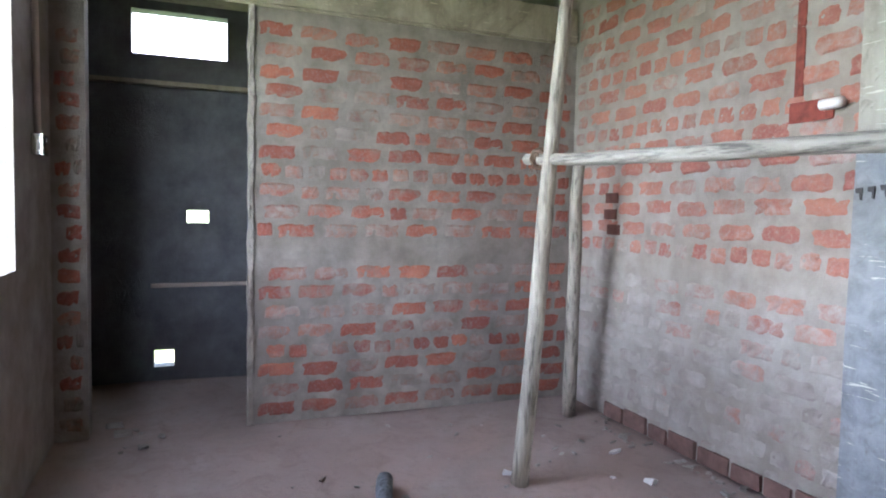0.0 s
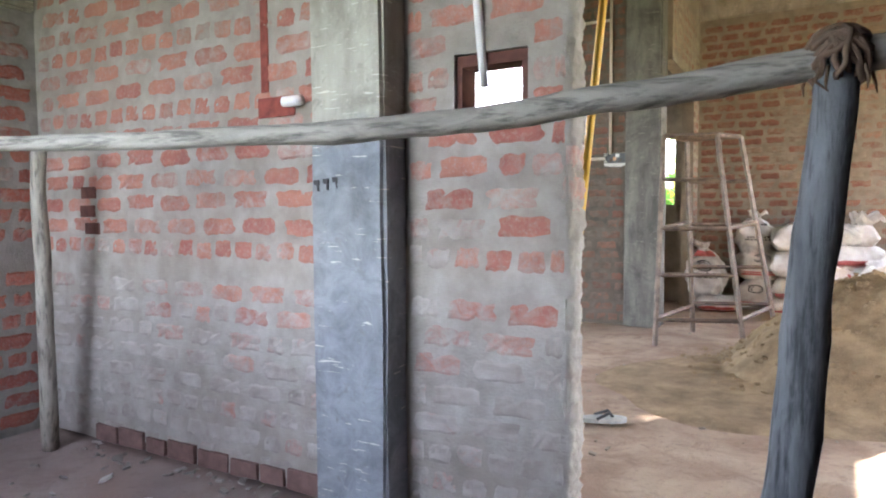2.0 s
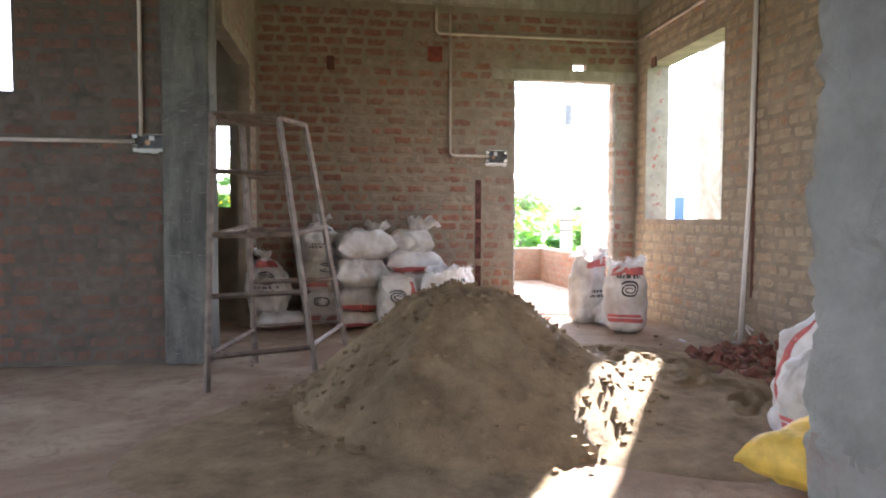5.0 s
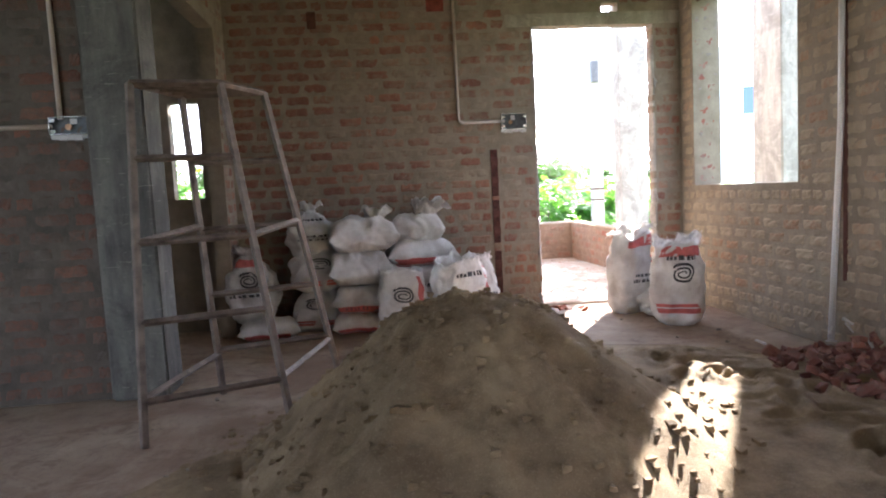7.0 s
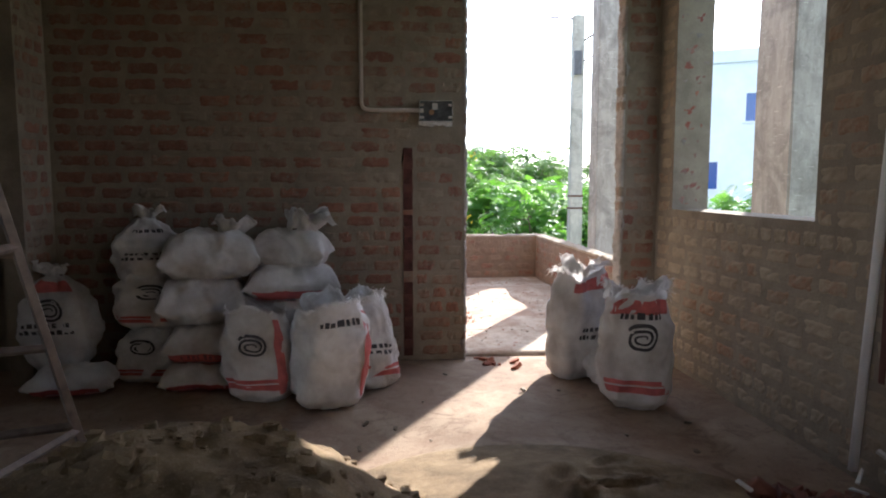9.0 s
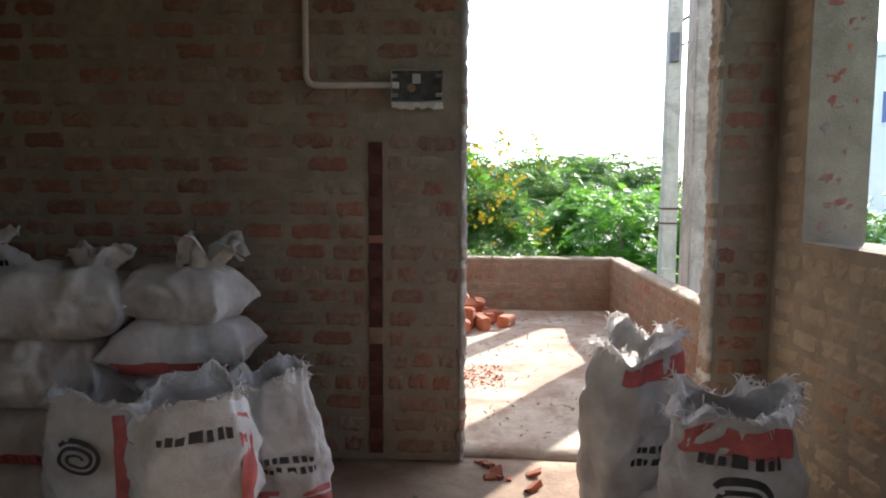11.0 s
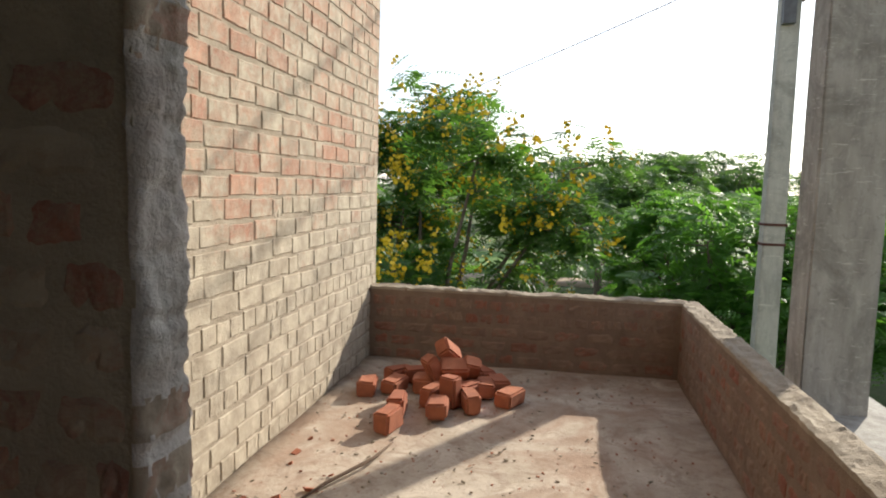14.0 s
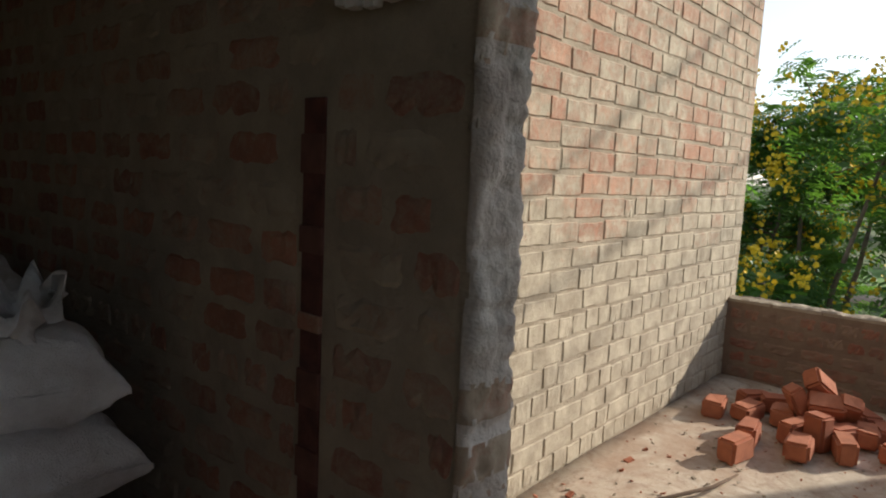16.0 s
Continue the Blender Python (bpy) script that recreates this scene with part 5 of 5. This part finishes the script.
# ---- outside columns, pole and wires ----
block("column_terrace", "tall bare grey concrete column outside the parapet", (2.84, 10.72, -3.5), (3.21, 10.98, 4.2), C_OUT, "column")
# Unseen stub, added to keep the sun off the sand heap's crest.
block("beam_terrace", "unseen concrete stub added to shade the sand crest", (3.214, 10.73, 3.86), (3.92, 10.97, 4.19), C_OUT, "beam")
block("column_window", "bare concrete column seen through the window", (3.205, 7.79, -3.5), (3.52, 8.235, 4.2), C_OUT, "column")
block("ledge_terrace", "rough concrete ledge outside the parapet", (2.365, 7.7, -0.25), (3.4, 11.3, -0.02), C_OUT, "ledge")
pole = empty("power_pole", "square grey concrete power pole with steel bands", "pole", (3.45, 13.49, -3.5))
bm = bmesh.new()
v = add_box(bm, (-0.115, -0.10, 0), (0.115, 0.10, 7.15))
for q in v:
    if q.co.z > 1:
        q.co.x *= 0.72
        q.co.y *= 0.72
bmesh.ops.bevel(bm, geom=bm.edges[:], offset=0.012, segments=2, affect="EDGES")
mesh_ob("shaft", bm, C_POST, pole)
for z in (4.232, 4.42):
    bm = bmesh.new()
    add_box(bm, (-0.105, -0.09, z - 0.012), (0.105, 0.09, z + 0.012))
    mesh_ob("band", bm, HOLE, pole)
bm = bmesh.new()
add_tube(bm, [(0.05, 0, 6.75), (0.35, 0, 6.95)], [0.02, 0.02], 6)
mesh_ob("bracket", bm, STEEL, pole)
bm = bmesh.new()
add_tube(bm, [(0.05, 0, 6.45), (0.22, 0.02, 6.55), (0.35, 0, 6.48)], [0.016] * 3, 6)
mesh_ob("bracket", bm, STEEL, pole)
bm = bmesh.new()
add_box(bm, (-0.09, -0.16, 6.25), (0.02, -0.09, 6.6))
mesh_ob("fuse_box", bm, plain("weathered_box", (0.12, 0.12, 0.13), 0.6), pole)


def wire(a, b, sag, label, r=0.010):
    a, b = Vector(a), Vector(b)
    pts = [a.lerp(b, i / 20) - Vector((0, 0, sag * 4 * (i / 20) * (1 - i / 20))) for i in range(21)]
    return tagged(tube_ob("cable", pts, [r] * 21, HOLE, sides=5), label, "cable")


wire((-3.2, 24.6, 2.95), (7.6, 14.6, 5.6), 0.12, "thin black cable crossing the sky")
wire((3.50, 13.46, 3.86), (3.52, 22.0, 8.2), 0.05, "black service cable from the power pole", 0.014)
wire((3.50, 13.44, 3.58), (3.52, 24.0, 6.52), 0.05, "second black service cable from the power pole", 0.014)

# ---- trees and distance ----


def leaf_mat(name, a, b, c):
    k = Mat(name, 0.5)
    k.color(k.mix(k.ramp(k.noise(1.4, 4), (0.35, 0), (0.65, 1)), k.mix(k.ramp(k.noise(9, 3), (0.3, 0), (0.7, 1)), a, b), c))
    k.b.inputs["Transmission Weight"].default_value = 0.0
    t = k.t.nodes.new("ShaderNodeBsdfTranslucent")
    t.inputs["Color"].default_value = (b[0] * 1.6, b[1] * 1.8, b[2] * 0.8, 1)
    mx = k.t.nodes.new("ShaderNodeMixShader")
    mx.inputs[0].default_value = 0.45
    out = k.t.nodes["Material Output"]
    k.link(k.b.outputs[0], mx.inputs[1])
    k.link(t.outputs[0], mx.inputs[2])
    k.link(mx.outputs[0], out.inputs[0])
    return k.m


LEAF_DARK = leaf_mat("dark_glossy_leaf", (0.045, 0.10, 0.028), (0.10, 0.19, 0.05), (0.065, 0.13, 0.035))
LEAF_LIGHT = leaf_mat("fresh_green_leaf", (0.06, 0.14, 0.03), (0.12, 0.25, 0.05), (0.08, 0.18, 0.035))
LEAF_FAR = leaf_mat("far_green_leaf", (0.045, 0.10, 0.03), (0.085, 0.16, 0.05), (0.06, 0.12, 0.04))
FLOWER = plain("yellow_blossom", (0.80, 0.56, 0.02), 0.6, 0, 0.25, 8)
BARK = plain("grey_brown_bark", (0.16, 0.12, 0.09), 0.9, 0, 0.35, 12)


def frond_mesh(bm, m, length, pairs, leaf, rng):
    """A drooping feathered leaf: a bent rib with pairs of leaflets."""
    for i in range(pairs):
        f = (i + 0.5) / pairs
        y = length * f
        z = -0.28 * length * f * f
        w = leaf * (0.55 + 0.45 * math.sin(math.pi * min(1, f + 0.12)))
        for s in (-1, 1):
            tip = Vector((s * w, y + w * 0.35, z - w * rng.uniform(0.05, 0.35)))
            b0, b1 = Vector((0, y - leaf * 0.14, z)), Vector((0, y + leaf * 0.16, z))
            mid = Vector((s * w * 0.55, y + w * 0.02, z + 0.01))
            v = [bm.verts.new(m @ p) for p in (b0, mid - Vector((0, leaf * 0.17, 0)), tip, mid + Vector((0, leaf * 0.2, 0)), b1)]
            bm.faces.new(v)


def tree(name, label, loc, height, crown, mat, seed, fronds=900, flen=0.55, leaf=0.11, low=0.25, flowers=0, trunk=0.12, pairs=6, squash=0.8):
    """A trunk with limbs, and feathered leaves in uneven clumps round the limbs' ends."""
    rng = random.Random(seed)
    top = empty(name, label, "tree", loc)
    bm = bmesh.new()
    fork = height * low
    tips = []
    lean = Vector((rng.uniform(-0.2, 0.2), rng.uniform(-0.2, 0.2), 0))
    base = [Vector((0, 0, -0.1)), Vector((0, 0, fork * 0.5)) + lean * 0.3, Vector((0, 0, fork)) + lean]
    add_tube(bm, base, [trunk * 1.25, trunk, trunk * 0.85], 9, 0.08, rng)
    n = 11
    for k in range(n):
        a = 2 * math.pi * k / n * 1.618 + rng.uniform(-0.3, 0.3)
        up = rng.uniform(0.25, 1.0)
        reach = crown * rng.uniform(0.65, 1.0) * math.sqrt(max(0.1, 1 - (up - 0.35) ** 2))
        end = Vector((math.cos(a) * reach, math.sin(a) * reach, fork + (height - fork) * up))
        s = base[-1]
        mid = s.lerp(end, 0.5) + Vector((rng.uniform(-0.25, 0.25), rng.uniform(-0.25, 0.25), 0.12 * height * rng.random()))
        add_tube(bm, [s, s.lerp(mid, 0.5), mid, mid.lerp(end, 0.6), end], [trunk * 0.6, trunk * 0.45, trunk * 0.32, trunk * 0.2, 0.01], 6, 0.08, rng)
        for q in range(9):
            f = rng.uniform(0.4, 1.0)
            p = mid.lerp(end, f)
            d = Vector((rng.gauss(0, 1), rng.gauss(0, 1), rng.gauss(0, 0.6))).normalized() * crown * rng.uniform(0.15, 0.42)
            add_tube(bm, [p, p + d * 0.5, p + d], [trunk * 0.12, trunk * 0.08, 0.005], 4, 0, rng, caps=False)
            tips.append(p + d)
    mesh_ob("trunk_and_limbs", bm, BARK, top, smooth=True)
    bm = bmesh.new()
    for k in range(fronds):
        c = tips[rng.randrange(len(tips))]
        p = c + Vector((rng.gauss(0, 1), rng.gauss(0, 1), rng.gauss(0, squash))) * crown * 0.085
        turn = Euler((rng.uniform(-0.7, 0.5), rng.uniform(-0.5, 0.5), rng.uniform(0, 6.283))).to_matrix().to_4x4()
        frond_mesh(bm, Matrix.Translation(p) @ turn, flen * rng.uniform(0.6, 1.15), pairs, leaf * rng.uniform(0.75, 1.2), rng)
    tagged(mesh_ob("leaves", bm, mat, top), kind="stuff")
    if flowers:
        bm = bmesh.new()
        for k in range(flowers):
            c = tips[rng.randrange(len(tips))] + Vector((rng.gauss(0, 1), rng.gauss(0, 1), rng.gauss(0, 0.6) + 0.6)) * crown * 0.12
            for q in range(9):
                p = c + Vector((rng.gauss(0, 1), rng.gauss(0, 1), rng.gauss(0, 1.3))) * 0.055
                r = rng.uniform(0.022, 0.05)
                e = Euler((rng.uniform(0, 6), rng.uniform(0, 6), 0)).to_matrix()
                ring = [bm.verts.new(p + e @ Vector((math.cos(i * 1.2566) * r, math.sin(i * 1.2566) * r, 0.3 * r * (i % 2)))) for i in range(5)]
                bm.faces.new(ring)
        tagged(mesh_ob("blossoms", bm, FLOWER, top), "clusters of yellow blossom", kind="stuff")
    return top


GZ = -3.5
tree("flowering_tree", "tree with dark feathery leaves and yellow blossom", (-0.75, 19.0, GZ), 6.3, 2.75, LEAF_DARK, 3, 3500, 0.54, 0.14, 0.08, 520, 0.13)
tree("flowering_tree", "lower branching tree in yellow blossom", (-2.9, 20.5, GZ), 6.6, 2.4, LEAF_DARK, 5, 2700, 0.54, 0.14, 0.08, 380, 0.13)
t1 = tree("green_tree", "dense bright green leafy tree", (5.3, 20.5, GZ), 4.6, 2.4, LEAF_LIGHT, 8, 3000, 0.50, 0.15, 0.08, 0, 0.12)
copy_thing(t1, pose(7.6, 23.0, GZ, 0, 0, 70))
copy_thing(t1, pose(10.5, 21.0, GZ, 0, 0, 220))
copy_thing(t1, pose(8.0, 30.0, GZ, 0, 0, 290))
copy_thing(t1, pose(5.2, 26.0, GZ, 0, 0, 130))
copy_thing(t1, pose(-6.1, 20.5, GZ, 0, 0, 40) @ Matrix.Diagonal((1.3, 1.3, 1.38, 1)))
copy_thing(t1, pose(-9.2, 23.5, GZ, 0, 0, 100))
t2 = tree("round_tree", "rounded mid-green tree on the plain", (2.2, 47.0, GZ), 6.2, 3.4, LEAF_FAR, 11, 1200, 1.0, 0.26, 0.3, 0, 0.2, 5)
for x, y, s, r in ((3.1, 35.0, 0.78, 40), (5.6, 39.0, 0.9, 120), (9.0, 44.0, 0.95, 200), (-0.8, 58.0, 1.0, 20)):
    copy_thing(t2, pose(x, y, GZ, 0, 0, r) @ Matrix.Diagonal((s, s, s, 1)))
rng = random.Random(21)
for k in range(46):
    a = radians(rng.uniform(-58, 62))
    r = rng.uniform(52, 120) if k < 30 else rng.uniform(120, 240)
    x, y = math.sin(a) * r, math.cos(a) * r
    if -4 < x < 3 and r < 70:
        x += 12
    s = rng.uniform(0.75, 1.2) * (1 if k < 30 else 1.7)
    copy_thing(t2, pose(x, y, GZ, 0, 0, rng.uniform(0, 360)) @ Matrix.Diagonal((s * 1.25, s * 1.25, s, 1)))
for ob in scene.objects:
    if ob.get("category") == "tree" and not ob.parent:
        ob["group"] = "trees of the plain"

# ground: one sheet out to the horizon
k = Mat("grassy_ground", 0.95)
c = k.ramp(k.noise(0.35, 6, 0.6), (0.35, (0.045, 0.08, 0.02)), (0.52, (0.08, 0.13, 0.03)), (0.74, (0.16, 0.13, 0.08)))
k.color(k.mix(k.ramp(k.noise(6, 6), (0.4, 0), (0.7, 0.5)), c, (0.06, 0.09, 0.03)))
k.bump(k.noise(9, 6), 0.6, 0.05)
bm = bmesh.new()
R = [0, 12, 25, 45, 80, 150, 300, 700, 2500]
rings = []
for r in R[1:]:
    rings.append([bm.verts.new((math.cos(a) * r, 8 + math.sin(a) * r, GZ + (0.15 * noise.noise(Vector((math.cos(a) * r * 0.1, math.sin(a) * r * 0.1, 0))) if r < 300 else 0)))
                  for a in (2 * math.pi * i / 48 for i in range(48))])
mid = bm.verts.new((0, 8, GZ))
for i in range(48):
    bm.faces.new((mid, rings[0][i], rings[0][(i + 1) % 48]))
    for a, b in zip(rings, rings[1:]):
        bm.faces.new((a[i], b[i], b[(i + 1) % 48], a[(i + 1) % 48]))
tagged(mesh_ob("ground", bm, k.m, smooth=True), "grassy open plain with bare earth patches", "ground", kind="structure")
sheet("road", "pale dirt track across the plain", -30, 30, 38.5, 40.5, GZ + 0.16, plain("pale_dirt", (0.42, 0.33, 0.24), 0.95, 0, 0.2, 2), 0.02, 2.0, 5, "road")
sheet("field", "bright green grass field beyond the track", -40, 40, 41, 52, GZ + 0.15, plain("bright_grass", (0.11, 0.22, 0.035), 0.9, 0, 0.25, 1.5), 0.02, 2.0, 6, "field")
tagged(tube_ob("far_pole", [(0.9, 38, GZ), (0.9, 38, 2.6)], [0.07, 0.05], C_POST), "slim far power pole", "pole")

# far white building beyond the window
house = empty("white_building", "white painted block of flats with blue windows", "building", (26.0, 40.6, GZ), -31)
k = Mat("white_blue_paint", 0.7)
k.color(k.ramp(k.noise(0.6, 5), (0.3, (0.72, 0.78, 0.86)), (0.7, (0.86, 0.89, 0.92))))
k.bump(k.noise(5, 4), 0.2, 0.01)
WHITE_P = k.m
GLASS = Mat("blue_window_glass", 0.1)
GLASS.color((0.03, 0.09, 0.30))
GLASS = GLASS.m
bm = bmesh.new()
add_box(bm, (-6, -5, 0), (6, 5, 11.2))
add_box(bm, (-6.15, -5.15, 11.2), (6.15, 5.15, 11.9))
add_box(bm, (-2.0, -5.6, 0), (0.5, -5.01, 10.0))
mesh_ob("body", bm, WHITE_P, house)
for zz, spots in ((0.4, ((-5.1, 0.28), (3.4, 0.28))), (4.3, ((-5.0, 0.28), (1.4, 0.28), (3.6, 0.28))), (8.0, ((-2.9, 0.5), (1.2, 0.28)))):
    for xx, hw in spots:
        bm = bmesh.new()
        y = -5.06
        add_box(bm, (xx - hw, y, zz), (xx + hw, y + 0.04, zz + 1.5))
        pane = mesh_ob("window", bm, GLASS, house)
        bm = bmesh.new()
        for a, b, lo, hi in ((-hw - 0.07, -hw, 0, 1.5), (hw, hw + 0.07, 0, 1.5), (-hw - 0.07, hw + 0.07, 1.5, 1.58), (-hw - 0.15, hw + 0.15, -0.1, 0)):
            add_box(bm, (xx + a, y - 0.05, zz + lo), (xx + b, y + 0.05, zz + hi))
        fr = mesh_ob("frame", bm, WHITE_P, house)
        fr.parent = pane

# ---- bricks of the walls ----
band = (0.74, 0.856)
lay_bricks(wall_part, (0, PY + 0.004, 0), 0, LX + 0.01, -1.06, 0.02, 2.15, [vent, (-1.868, -1.586, 0, 4)], B_GREY, (-1.3, PY, 1.0), 11, band)
lay_bricks(wall_part, (0, PY + 0.004, 0), 0, -0.15, 0.75, 0.02, 2.0, [], B_GREY, (-0.2, PY, 1.0), 12, band)
lay_bricks(wall_left, (LX - 0.004, 0, 0), 90, 0.18, PY - 0.01, 0.02, 1.90, [], B_ROOM, (LX, 1.0, 1.0), 13, (0.77, 0.90))
lay_bricks(wall_left_b, (LX - 0.004, 0, 0), 90, -0.62, -0.51, 0.02, 2.0, [], B_ROOM, (LX, -0.5, 1.0), 14)
lay_bricks(wall_door, (0, DY + 0.004, 0), 0, -1.51, WX - 0.005, 0.02, 2.97, [door, (0.70, 2.159, 2.30, 2.40), (1.50, 1.64, 2.38, 2.48), (0.535, 0.60, 0.0, 1.33), (0.60, 0.86, 1.42, 1.62)], B_HALL, (0.6, DY, 1.2), 15, limit=330)
lay_bricks(wall_right, (WX + 0.004, 0, 0), -90, -DY + 0.005, -3.4, 0.02, 2.95, [(-7.335, -6.02, 0.957, 2.42)], B_RIGHT, (WX, 6.6, 1.0), 16)
lay_bricks(wall_box, (0, 5.80, 0), 0, -3.2, -1.86, 0.02, 2.9, [(-3.95, -2.75, 1.75, 2.7)], B_SOOT_SHADE, (-2.0, 5.8, 1.2), 17, limit=120)
lay_bricks(wall_side, (-1.516, 0, 0), 90, 6.02, DY - 0.01, 0.02, 2.95, [(5.9, 7.22, 0, 2.30)], B_HALL, (-1.5, 7.3, 1.2), 18, limit=60)
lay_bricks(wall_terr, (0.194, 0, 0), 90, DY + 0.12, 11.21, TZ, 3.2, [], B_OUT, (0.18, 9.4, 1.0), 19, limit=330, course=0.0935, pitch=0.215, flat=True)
lay_bricks(par_far, (0, 11.075, 0), 0, 0.215, 2.235, TZ, 0.50, [], B_PAR, (1.2, 11, 0.3), 20)
lay_bricks(par_right, (2.240, 0, 0), -90, -11.065, -DY - 0.24, TZ, 0.50, [], B_PAR, (2.2, 9, 0.3), 21)
lay_bricks(wall_right, (0, 7.339, 0), 0, WX + 0.01, WX + 0.225, 0.96, 2.41, [], B_ROOM, (2.3, 7.3, 1.5), 22)
